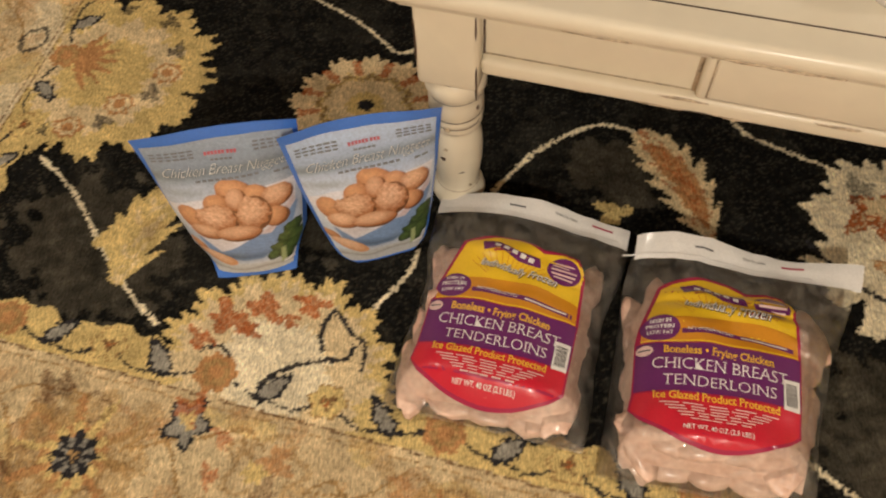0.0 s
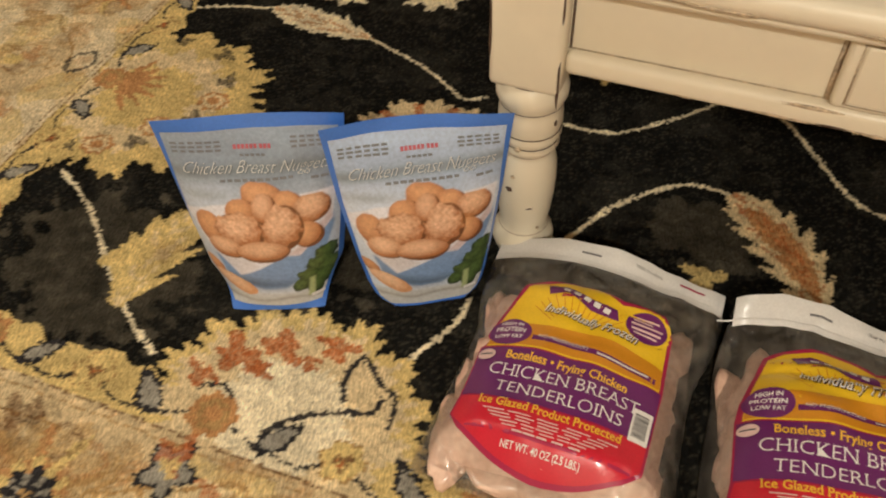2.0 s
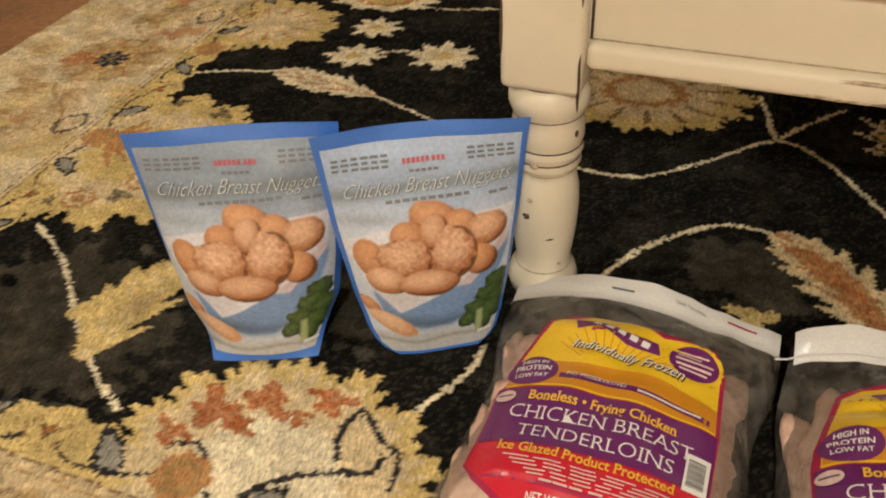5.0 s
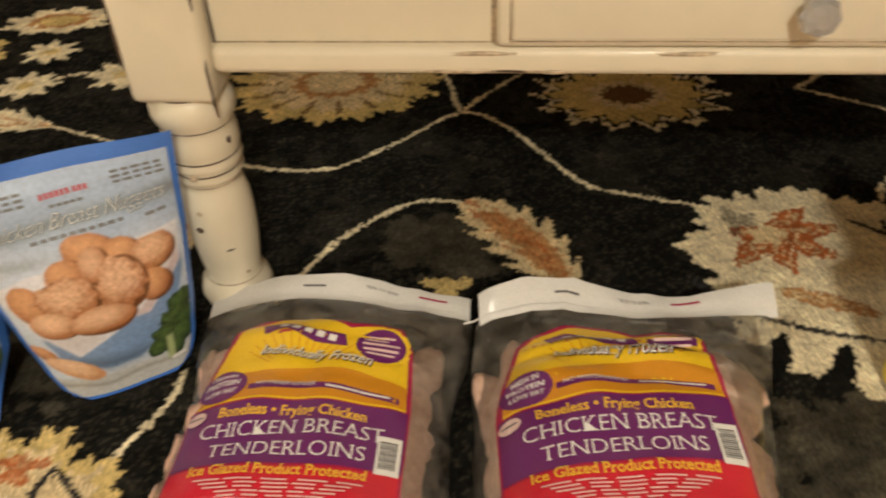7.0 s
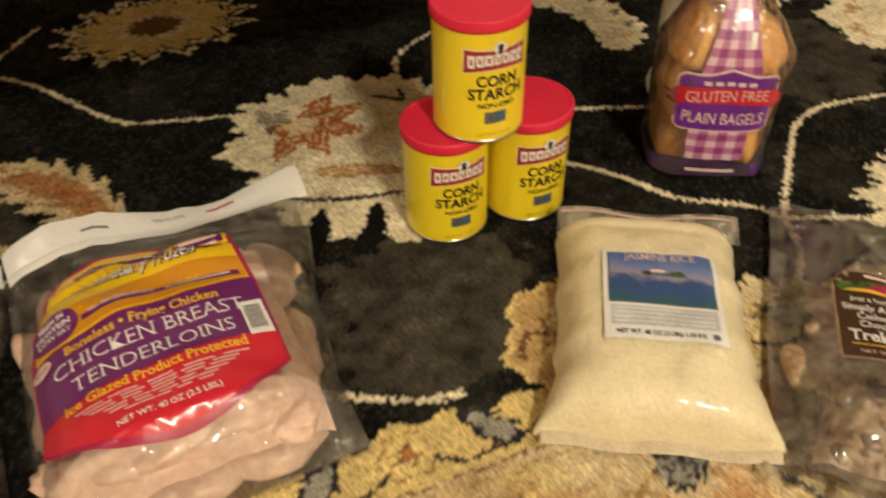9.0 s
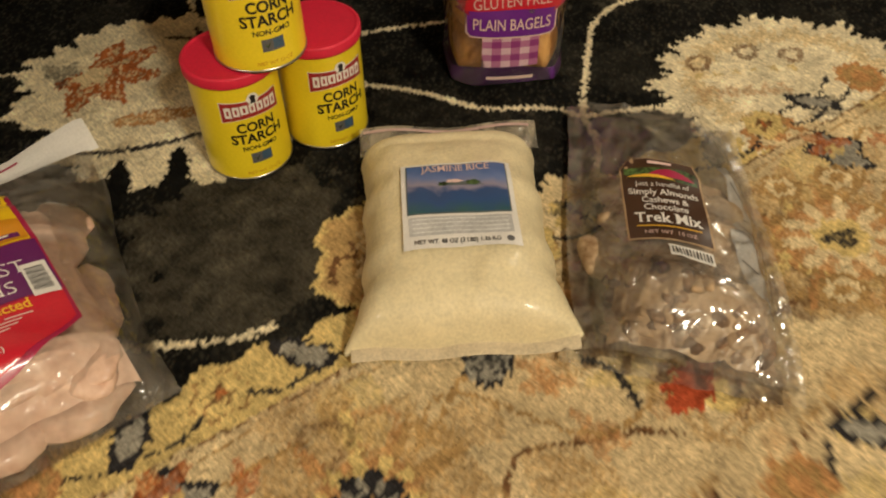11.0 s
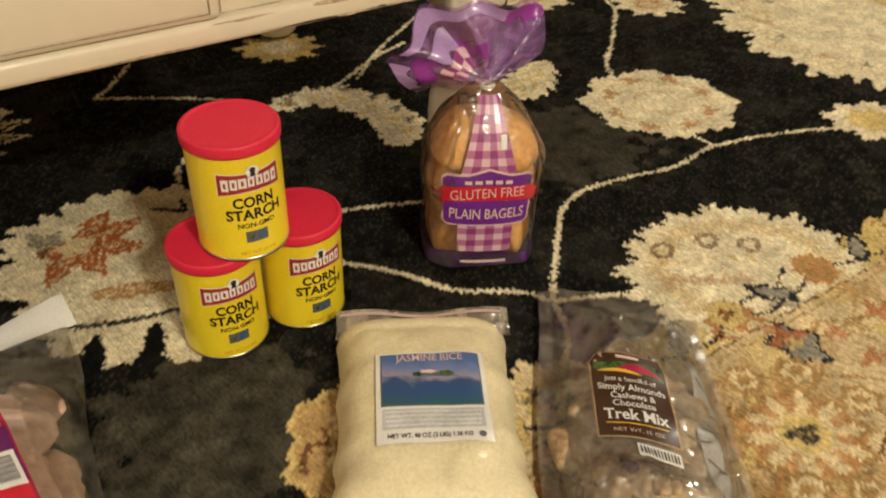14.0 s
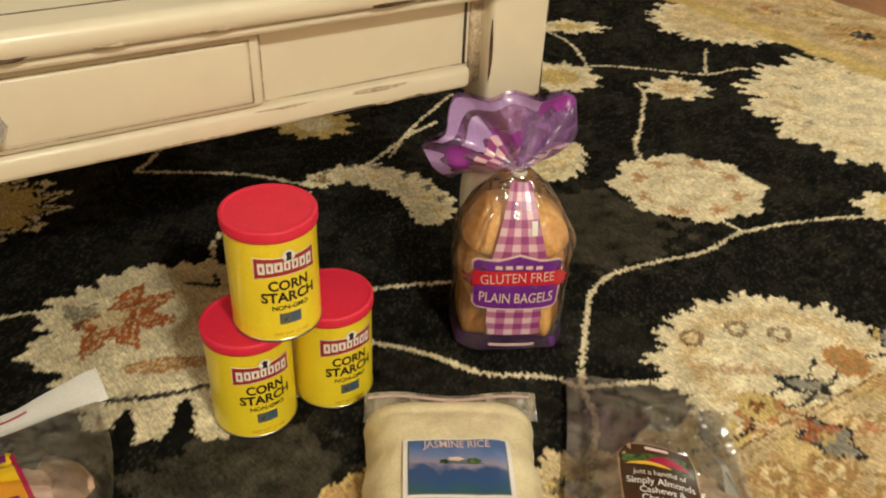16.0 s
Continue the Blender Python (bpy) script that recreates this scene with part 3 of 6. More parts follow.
    for k in range(8):
        a0 = 0.02 + 0.231 * k
        d.vine([side(a0 + 0.028 * j, -0.11 + 0.045 * math.sin(27.2 * (a0 + 0.028 * j))) for j in range(7)], 0.0042, TAN)
        x, y = side(a0 + 0.12, -0.07 - 0.02 * (k % 3))
        d.blotch(x, y, 0.014 + 0.006 * (k % 2), (RUST, ORANGE, TAN)[k % 3], 0.65, 50 * k, 1.5)

    # large rosettes of the border, with scattered sprigs between
    def rosette(x, y, k):
        i, r, a, _, _ = d.polar(x, y, 0.098, 0.092, 0)
        d.put(i, r < 0.88 + 0.10 * np.cos(10 * a) + 0.08 * d.w[i], (0.44, 0.28, 0.11), 0.55)
        for j in range(10):
            q = 2 * math.pi * j / 10 + 0.2
            d.ring(x + 0.062 * math.cos(q), y + 0.062 * math.sin(q), 0.020, 0.020, 0, 3, 0.1, 0.0035, (TAN, ORANGE, BROWN)[j % 3], 0.5)
            d.leaf(x + 0.030 * math.cos(q + 0.3), y + 0.030 * math.sin(q + 0.3), x + 0.082 * math.cos(q + 0.3), y + 0.082 * math.sin(q + 0.3), 0.008, (TAN, YELLOW, ORANGE)[j % 3], None, 0, 3, 0.3)
        d.flower(x, y, 0.042, 0.040, 0, 11, 0.1, ((1, TAN), (0.92, YELLOW)), (ORANGE, 0.5, 1.0, 0.2))
        d.flower(x, y, 0.028, 0.027, 0, 8, 0.14, ((1, INKY),), (GREYISH, 0.35, 0.85, 0.3))
        d.blotch(x, y, 0.007, TAN)

    def sprig(x, y, k):
        d.ring(x, y, 0.050, 0.042, 0, 5, 0.18, 0.004, TAN, 0.6)
        d.blotch(x + 0.012, y + 0.010, 0.022, (ORANGE, RUST)[k % 2], 0.7)
        d.blotch(x - 0.028, y + 0.020, 0.014, TAN, 0.7)
        d.blotch(x + 0.006, y - 0.026, 0.016, BROWN, 0.5)
        d.flower(x - 0.010, y - 0.006, 0.015, 0.013, 0, 6, 0.2, ((1, YELLOW),))

    for k in range(6):
        rosette(*front(0.339 + 0.462 * k, -0.115), k)
        sprig(*front(0.570 + 0.462 * k, -0.070), k)
        sprig(*front(0.150 + 0.462 * k, -0.170), k + 1)
        sprig(*front(0.620 + 0.462 * k, -0.180), k)
        x, y = front(0.459 + 0.693 * k, -0.042)
        d.flower(x, y, 0.026, 0.030, -8, 5, 0.25, ((1, INKY), (0.8, GREYISH)))
        d.blotch(x, y + 0.018, 0.022, RUST, 0.7)
        d.blotch(x, y + 0.004, 0.011, YELLOW)
    for k in range(5):
        rosette(*side(0.10 + 0.462 * k, 3.01), k)
        sprig(*side(0.33 + 0.462 * k, 2.96), k)
        sprig(*side(0.25 + 0.462 * k, 3.07), k + 1)
    d.put(every, (abs(u - 2.865) < 0.002) | (abs(u - 2.876) < 0.0016), BROWN, 0.6)
    for k in range(4):
        rosette(*side(0.26 + 0.462 * k, -0.115), k)
        sprig(*side(0.50 + 0.462 * k, -0.14), k)
        x, y = side(0.519 + 0.40 * k, -0.041)
        d.ring(x, y, 0.030, 0.022, 70, 4, 0.1, 0.004, INKY, 0.8)
    for x, y, c, s in ((-0.768, 1.357, RUST, 0.030), (-0.632, 1.481, ORANGE, 0.035), (-0.80, 1.25, TAN, 0.03), (-0.72, 1.52, TAN, 0.04)):
        d.blotch(x, y, s, c, 0.7)
    # the front border's red leaf and dark stem
    d.leaf(0.785, 0.222, 0.845, 0.232, 0.026, (0.40, 0.075, 0.03), None, 0, 3, 0.5)
    d.vine([(0.771, 0.305), (0.780, 0.277), (0.770, 0.243)], 0.006, INKY)
    d.leaf(0.690, 0.350, 0.735, 0.345, 0.028, GREYISH, INKY, 0, 4, 0.4, INKY)
    d.blotch(0.689, 0.240, 0.030, TAN, 0.35)
    # the pale rosette beside the snack bag
    d.flower(1.044, 0.229, 0.060, 0.052, -35, 10, 0.1, ((1, TAN), (0.86, CREAM)), (ORANGE, 0.5, 0.95, 0.1))
    d.flower(1.044, 0.229, 0.026, 0.022, -35, 7, 0.1, ((1, YELLOW),))
    d.blotch(1.044, 0.229, 0.013, INKY, 0.9, -30, 1.4)
    for x, y in ((1.061, 0.304), (1.111, 0.275), (1.126, 0.214), (0.989, 0.197), (1.026, 0.158)):
        d.flower(x, y, 0.022, 0.018, -30, 6, 0.1, ((1, TAN), (0.7, CREAM), (0.4, TAN)))


def rug():
    us = grid_lines([(-0.32, -0.1, 0.005), (-0.1, 2.1, 0.003), (2.1, 2.75, 0.006), (2.75, 3.18, 0.012)])
    vs = grid_lines([(-0.50, -0.30, 0.008), (-0.30, 0.75, 0.003), (0.75, 1.25, 0.006), (1.25, 2.3, 0.03)])
    U, V = np.meshgrid(us, vs)
    nu, nv = len(us), len(vs)
    c, s = math.cos(RUG_TURN), math.sin(RUG_TURN)
    X, Y = CORNER.x + c * U - s * V, CORNER.y + s * U + c * V
    d = Dye(X.ravel(), Y.ravel())
    paint_rug(d, U.ravel() + 0.001 * d.w, V.ravel() + 0.001 * d.w)
    rng = np.random.default_rng(9)
    d.c *= (0.87 + 0.26 * rng.random(d.n))[:, None]
    Z = rng.normal(0, 0.0008, U.shape) - 0.002 + 0.0006 * d.w.reshape(U.shape)
    verts = np.stack([X, Y, Z], -1).reshape(-1, 3)
    idx = np.arange(nu * nv).reshape(nv, nu)
    quads = np.stack([idx[:-1, :-1], idx[:-1, 1:], idx[1:, 1:], idx[1:, :-1]], -1).reshape(-1, 4)
    me = bpy.data.meshes.new("woven_face")
    me.vertices.add(len(verts))
    me.vertices.foreach_set("co", verts.ravel())
    me.loops.add(quads.size)
    me.loops.foreach_set("vertex_index", quads.ravel())
    me.polygons.add(len(quads))
    me.polygons.foreach_set("loop_start", np.arange(0, quads.size, 4))
    me.polygons.foreach_set("use_smooth", np.ones(len(quads), bool))
    me.update(calc_edges=True)
    dye = me.attributes.new("dye", "FLOAT_COLOR", "POINT")
    col = np.ones((len(verts), 4))
    col[:, :3] = np.clip(d.c, 0.004, 0.9)
    dye.data.foreach_set("color", col.ravel())
    me.materials.append(RUG)
    carpet = new("rug")
    tagged(carpet, "dark hand-knotted wool rug with cream and rust flowers", "rug")
    face = new("woven_face", me)
    face.parent = carpet
    bm = box(bmesh.new(), us[0], vs[0], -0.0155, us[-1], vs[-1], -0.006)
    backing = part("backing", bm, material("rug_backing", (0.4, 0.3, 0.16), 0.9), carpet, smooth=False)
    backing.matrix_local = Matrix.Translation((CORNER.x, CORNER.y, 0)) @ Matrix.Rotation(RUG_TURN, 4, "Z")


rug()


# ---------------------------------------------------------------- coffee table
GLASS = bpy.data.materials.new("knob_glass")
GLASS.use_nodes = True
GLASS.node_tree.nodes["Principled BSDF"].inputs["Transmission Weight"].default_value = 0.7
GLASS.node_tree.nodes["Principled BSDF"].inputs["Roughness"].default_value = 0.02
GLASS.node_tree.nodes["Principled BSDF"].inputs["IOR"].default_value = 1.5


def wear(parent, x0, x1, y, z, n, rng, along=0, name="worn_spot", mat=None):
    """Rubbed-through and chipped spots along an edge, from x0 to x1 (along 2: upright)."""
    for k in range(n):
        l = rng.uniform(0.006, 0.045) * (0.5 if along == 2 else 1)
        bm = blob(l, rng.uniform(0.0012, 0.0024), rng.uniform(0.0012, 0.0022), rng.randrange(900), 0.5, 2)
        o = part(name, bm, mat or (GLAZE_SHADE, PAINT_WORN_SHADED, PAINT_WORN_SHADED)[rng.randrange(3)], parent)
        x = rng.uniform(x0 + l, x1 - l)
        o.matrix_local = pose(x, y + 0.0008, z, 45, 0, 0) if along == 0 else pose(y, z, x, 0, 90, 0)


def coffee_table():
    t = empty("coffee_table", pose(0.105, 0.866, 0, 0, 0, -9.6), "cream-painted distressed wooden coffee table with turned legs and drawer", "coffee table")
    rng = random.Random(12)
    L, D = 0.917, 0.60
    prof = [(0, 0.0), (0.027, 0.0), (0.034, 0.006), (0.037, 0.018), (0.034, 0.030), (0.029, 0.036), (0.0275, 0.042), (0.030, 0.060), (0.0325, 0.085), (0.0335, 0.110),
            (0.0325, 0.132), (0.029, 0.148), (0.027, 0.154), (0.0305, 0.158), (0.033, 0.163), (0.0305, 0.168), (0.0325, 0.172), (0.0345, 0.177), (0.0325, 0.182),
            (0.033, 0.186), (0.0345, 0.190), (0.0340, 0.205), (0.0325, 0.214), (0.035, 0.219), (0.0375, 0.226), (0.0375, 0.236), (0.034, 0.243), (0.031, 0.247), (0, 0.247)]
    for x in (-0.036, L + 0.052):
        for y in (0.028, D - 0.03):
            leg = part("leg", lathe(prof, 48), PAINT, t, "turned cream leg with chipped paint")
            leg.location = (x, y, 0)
            post = part("post", box(bmesh.new(), -0.0365, -0.0365, 0.247, 0.0365, 0.0365, 0.372, 0.007, 3), PAINT, leg)
            for r, z in ((0.0306, 0.1682), (0.0325, 0.1828), (0.0325, 0.2150), (0.0312, 0.2462), (0.0285, 0.0372), (0.0275, 0.1545)):
                part("glaze_and_shade_line", lathe([(r + 0.0004, z - 0.0009), (r + 0.0010, z), (r + 0.0004, z + 0.0009)], 48), PAINT_WORN_SHADED if z < 0.16 else GLAZE_SHADE, leg)
            if y < 0.1:
                for k in range(9):
                    q, z = rng.uniform(-2.9, -0.2), rng.choice((0.05, 0.085, 0.11, 0.13, 0.2, 0.23, 0.17))
                    r = 0.0338 if z > 0.1 else 0.0312
                    o = part("chip", blob(rng.uniform(0.002, 0.006), 0.0014, rng.uniform(0.0015, 0.004), k, 0.5, 2), GLAZE_SHADE if k % 2 else PAINT_WORN_SHADED, leg)
                    o.matrix_local = pose(r * math.cos(q), r * math.sin(q), z, 0, 0, math.degrees(q) + 90)
                for k in range(3):
                    o = part("chip", blob(0.016 + 0.008 * k, 0.0016, 0.0016, 30 + k, 0.6, 2), GLAZE_SHADE, leg)
                    o.matrix_local = pose((0.0335, 0.0340, -0.0345)[k], -0.0345, (0.345, 0.262, 0.31)[k], 0, 90, 0)
    # front apron: two plain recessed panels, a drawer between
    part("apron", box(bmesh.new(), 0.0, 0.012, 0.290, L + 0.015, 0.030, 0.372, 0.001), PAINT, t)
    part("apron", box(bmesh.new(), 0.0, D - 0.03, 0.28, L + 0.015, D - 0.012, 0.372, 0.001), PAINT, t)
    for x in (-0.045, L + 0.043):
        part("apron", box(bmesh.new(), x, 0.06, 0.28, x + 0.018, D - 0.06, 0.372, 0.001), PAINT, t)
    part("moulding", box(bmesh.new(), 0.001, -0.001, 0.271, L - 0.001, 0.028, 0.2945, 0.007, 4), PAINT, t, "rounded lower moulding, rubbed through")
    part("glaze_and_shade_line", box(bmesh.new(), 0.001, 0.0105, 0.2943, L - 0.001, 0.0122, 0.2951), PAINT_WORN_SHADED, t)
    for x in (0.002, L - 0.006):
        part("glaze_and_shade_line", box(bmesh.new(), x, 0.0095, 0.2956, x + 0.002, 0.0122, 0.366), GLAZE_SHADE, t)
    # brown strip puts the deep shade of the leg recess into colour
    part("reveal", box(bmesh.new(), L + 0.0005, 0.010, 0.272, L + 0.0155, 0.0125, 0.371), PAINT_WORN_SHADED, t, "reveal coloured brown for its deep shade")
    drawer = part("drawer", box(bmesh.new(), 0.232, -0.003, 0.2960, 0.690, 0.0118, 0.3638, 0.006, 4), PAINT, t, "cream drawer front with a glass knob")
    part("drawer_field", box(bmesh.new(), 0.2445, -0.0052, 0.3035, 0.6775, -0.002, 0.3595, 0.0026, 3), PAINT, drawer)
    for a in (box(bmesh.new(), 0.2425, -0.0040, 0.3020, 0.6795, -0.0026, 0.3034), box(bmesh.new(), 0.2425, -0.0040, 0.3596, 0.6795, -0.0026, 0.3606),
              box(bmesh.new(), 0.2425, -0.0040, 0.3034, 0.2440, -0.0026, 0.3596), box(bmesh.new(), 0.6780, -0.0040, 0.3034, 0.6795, -0.0026, 0.3596)):
        part("glaze_and_shade_line", a, PAINT_WORN_SHADED, drawer)
    for x in (0.2296, 0.6905):
        part("glaze_and_shade_line", box(bmesh.new(), x - 0.0014, 0.0098, 0.2956, x + 0.0034, 0.0122, 0.3665), PAINT_WORN_SHADED, t)
    # strips below the top moulding: the gap's shade laid on as dark colour
    part("glaze_and_shade_line", box(bmesh.new(), 0.225, 0.0098, 0.3641, 0.697, 0.0122, 0.3691), GLAZE_SHADE, t)
    part("glaze_and_shade_line", box(bmesh.new(), 0.006, 0.0108, 0.3660, 0.224, 0.0122, 0.3690), PAINT_WORN_SHADED, t)
    part("glaze_and_shade_line", box(bmesh.new(), 0.698, 0.0108, 0.3660, L - 0.004, 0.0122, 0.3690), PAINT_WORN_SHADED, t)
    knob = part("knob", lathe([(0, 0), (0.006, 0), (0.006, 0.006), (0.0125, 0.010), (0.0155, 0.017), (0.0125, 0.024), (0.006, 0.026), (0, 0.026)], 8), GLASS, drawer, "faceted clear glass knob", smooth=False)
    knob.matrix_local = pose(0.463, -0.0052, 0.3300, 90, 0, 0)
    part("knob_plate", lathe([(0, 0.0), (0.009, 0.0), (0.009, 0.002), (0, 0.002)], 20), TIN, knob)
    part("under_moulding", box(bmesh.new(), -0.085, -0.020, 0.3692, L + 0.100, D + 0.04, 0.3795, 0.005, 3), PAINT, t)
    part("glaze_and_shade_line", box(bmesh.new(), -0.083, -0.0215, 0.3790, L + 0.098, 0.0, 0.3806), GLAZE_SHADE, t)
    top = part("tabletop", box(bmesh.new(), -0.095, -0.032, 0.3800, L + 0.110, D + 0.05, 0.4040, 0.010, 4), PAINT, t, "cream tabletop with a dark inlaid line")
    part("inlaid_line", box(bmesh.new(), -0.060, 0.0095, 0.4032, L + 0.075, 0.0115, 0.4044), GLAZE_SHADE, top)
    part("inlaid_line", box(bmesh.new(), -0.062, 0.0095, 0.4032, -0.060, D + 0.015, 0.4044), GLAZE_SHADE, top)
    part("inlaid_line", box(bmesh.new(), L + 0.075, 0.0095, 0.4032, L + 0.077, D + 0.015, 0.4044), GLAZE_SHADE, top)
    wear(t, 0.01, L - 0.01, 0.0000, 0.2750, 16, rng)
    wear(t, 0.01, L - 0.01, -0.0005, 0.2900, 5, rng, mat=PAINT_WORN_SHADED)
    wear(top, -0.08, L + 0.09, -0.0305, 0.3835, 10, rng)
    wear(drawer, 0.25, 0.67, 0.001, 0.3640, 6, rng, mat=PAINT_WORN_SHADED)


coffee_table()


# white tubs on the tabletop, seen only at their feet
TUB = material("white_plastic_tub", (0.72, 0.70, 0.68), 0.3, vary=0.05, scale=30, bump=0.001, bump_scale=60, coat=0.3)


def food_tub(x, y, r):
    tub = empty("food_tub", pose(x, y, 0.4045), "glossy white ribbed plastic tub on the coffee table", "tub", "tubs on the table")
    prof = [(0, 0.0), (r * 0.82, 0.0), (r * 0.90, 0.004), (r * 0.93, 0.010), (r * 0.90, 0.014), (r, 0.040), (r * 1.02, 0.055)]
    part("body", lathe(prof, 40), TUB, tub)
    part("lid", lathe([(r * 1.05, 0.053), (r * 1.07, 0.056), (r * 1.05, 0.061), (0, 0.062)], 40), TUB, tub)


food_tub(0.392, 0.905, 0.037)
food_tub(0.513, 0.880, 0.046)


# ---------------------------------------------------------------- print on curved packs
def glyphs(text, bold=0.0, serif=False):
    """The letters of a line as flat vertices and faces, one unit high, centred; serif adds feet to the stems."""
    cu = bpy.data.curves.new("line", "FONT")
    cu.body, cu.align_x, cu.resolution_u, cu.offset = text, "CENTER", 3, bold
    ob = new("line", cu)
    bpy.context.view_layer.update()
    me = bpy.data.meshes.new_from_object(ob.evaluated_get(bpy.context.evaluated_depsgraph_get()))
    vs = [(v.co.x, v.co.y) for v in me.vertices]
    fs = [tuple(p.vertices) for p in me.polygons]
    if serif:
        cap = max(y for _, y in vs)
        rims = collections.Counter(tuple(sorted(k)) for p in me.polygons for k in p.edge_keys)
        for (i, j), n in rims.items():
            (x0, y0), (x1, y1) = vs[i], vs[j]
            if n == 1 and abs(y0 - y1) < 0.02 and 0.02 < abs(x1 - x0) < 0.24 and (abs(y0) < 0.03 or abs(y0 - cap) < 0.05):
                a, b = min(x0, x1) - 0.075, max(x0, x1) + 0.075
                up = 0.05 if abs(y0) < 0.03 else -0.05
                k = len(vs)
                vs += [(a, y0), (b, y0), (b - 0.03, y0 + up), (a + 0.03, y0 + up)]
                fs.append((k, k + 1, k + 2, k + 3) if up > 0 else (k + 3, k + 2, k + 1, k))
    bpy.data.objects.remove(ob)
    bpy.data.curves.remove(cu)
    bpy.data.meshes.remove(me)
    return vs, fs


class Face:
    """A pack's printed side: f(a, b) gives the place; print lies a hair above it."""

    def __init__(self, f):
        self.f = f

    def at(self, a, b, lift=0.0):
        p = self.f(a, b)
        if not lift:
            return p
        e = 0.002
        n = (self.f(a + e, b) - self.f(a - e, b)).cross(self.f(a, b + e) - self.f(a, b - e))
        return p + n.normalized() * lift

    def words(self, text, a, b, width, mat, parent, lift=0.0012, tall=1.0, slant=0.0, bold=0.0, turn=0.0, arc=0.0, name="lettering", serif=False):
        vs, fs = glyphs(text, bold, serif)
        w = max(v[0] for v in vs) - min(v[0] for v in vs)
        k = width / w
        c, s = math.cos(radians(turn)), math.sin(radians(turn))
        bm = bmesh.new()
        pts = []
        for x, y in vs:
            x, y = (x + slant * y) * k, y * k * tall
            y += arc * x * x
            pts.append(bm.verts.new(self.at(a + x * c - y * s, b + x * s + y * c, lift)))
        for f in fs:
            try:
                bm.faces.new([pts[i] for i in f])
            except ValueError:
                pass
        return part(name, bm, mat, parent, smooth=False)

    def patch(self, name, outline, mat, parent, lift=0.0006, step=0.008, label=""):
        bm = bmesh.new()
        bm.faces.new([bm.verts.new((x, y, 0)) for x, y in outline])
        bmesh.ops.triangulate(bm, faces=bm.faces)
        for axis in (0, 1):
            lo, hi = min(p[axis] for p in outline), max(p[axis] for p in outline)
            n = int((hi - lo) / step)
            for i in range(1, n + 1):
                co, no = [0, 0, 0], [0, 0, 0]
                co[axis], no[axis] = lo + (hi - lo) * i / (n + 1), 1
                bmesh.ops.bisect_plane(bm, geom=bm.verts[:] + bm.edges[:] + bm.faces[:], plane_co=co, plane_no=no)
        for v in bm.verts:
            v.co = self.at(v.co.x, v.co.y, lift)
        return part(name, bm, mat, parent, label)

    def bar(self, a, b, w, h, mat, parent, lift=0.0012, turn=0.0, name="print_bar"):
        c, s = math.cos(radians(turn)), math.sin(radians(turn))
        o = [(-w / 2, -h / 2), (w / 2, -h / 2), (w / 2, h / 2), (-w / 2, h / 2)]
        return self.patch(name, [(a + x * c - y * s, b + x * s + y * c) for x, y in o], mat, parent, lift, 0.012)

    def oval(self, name, a, b, rx, ry, mat, parent, lift=0.0012, n=24, wave=0.0, lobes=8, turn=0.0, label=""):
        c, s = math.cos(radians(turn)), math.sin(radians(turn))
        o = []
        for i in range(n):
            q = 2 * math.pi * i / n
            k = 1 + wave * math.cos(lobes * q)
            x, y = rx * k * math.cos(q), ry * k * math.sin(q)
            o.append((a + x * c - y * s, b + x * s + y * c))
        return self.patch(name, o, mat, parent, lift, 0.01, label)


def arc_points(x0, y0, x1, y1, sag, n=10):
    return [(x0 + (x1 - x0) * i / n, y0 + (y1 - y0) * i / n + sag * 4 * (i / n) * (1 - i / n)) for i in range(n + 1)]


FILM = clear_film("clear_polythene", 0.09, 0.03, 0.0035, (0.985, 0.985, 0.98), 20.0, 0.085, (0.86, 0.79, 0.68))
FILM_LIGHT = clear_film("thin_polythene", 0.10, 0.010, 0.003, (0.985, 0.985, 0.98), 22.0, 0.03)
FILM_CRISP = clear_film("crinkled_polythene", 0.12, 0.09, 0.004, (0.985, 0.98, 0.97), 15.0, 0.10, (0.86, 0.80, 0.70))
PRINT = dict(rough=0.3, vary=0.04, coat=0.3, scale=25)
P_YELLOW = material("label_yellow", (0.80, 0.52, 0.012), **PRINT)
P_ORANGE = material("label_orange", (0.62, 0.26, 0.012), **PRINT)
P_PURPLE = material("label_purple", (0.135, 0.016, 0.13), **PRINT)
P_RED = material("label_red", (0.60, 0.013, 0.035), **PRINT)
P_MAGENTA = material("label_magenta", (0.38, 0.012, 0.07), **PRINT)
P_WHITE = material("label_white", (0.80, 0.78, 0.75), **PRINT)
P_GOLD = material("label_gold", (0.85, 0.50, 0.04), **PRINT)
P_BROWN = material("label_brown", (0.055, 0.024, 0.012), **PRINT)
P_BLUE = material("pouch_blue", (0.065, 0.20, 0.68), **PRINT)
P_GREY = material("print_grey", (0.13, 0.13, 0.14), **PRINT)
P_LIGHT = material("print_pale_pink", (0.75, 0.55, 0.52), **PRINT)
ZIP_WHITE = material("white_zip_film", (0.78, 0.77, 0.75), 0.28, vary=0.05, scale=18, bump=0.0015, bump_scale=35, coat=0.3)
MEAT = material("pale_pink_meat", (0.82, 0.60, 0.48), 0.42, vary=0.12, scale=24, fine=120, tint=(0.66, 0.42, 0.31), bump=0.001, bump_scale=90, coat=0.3)


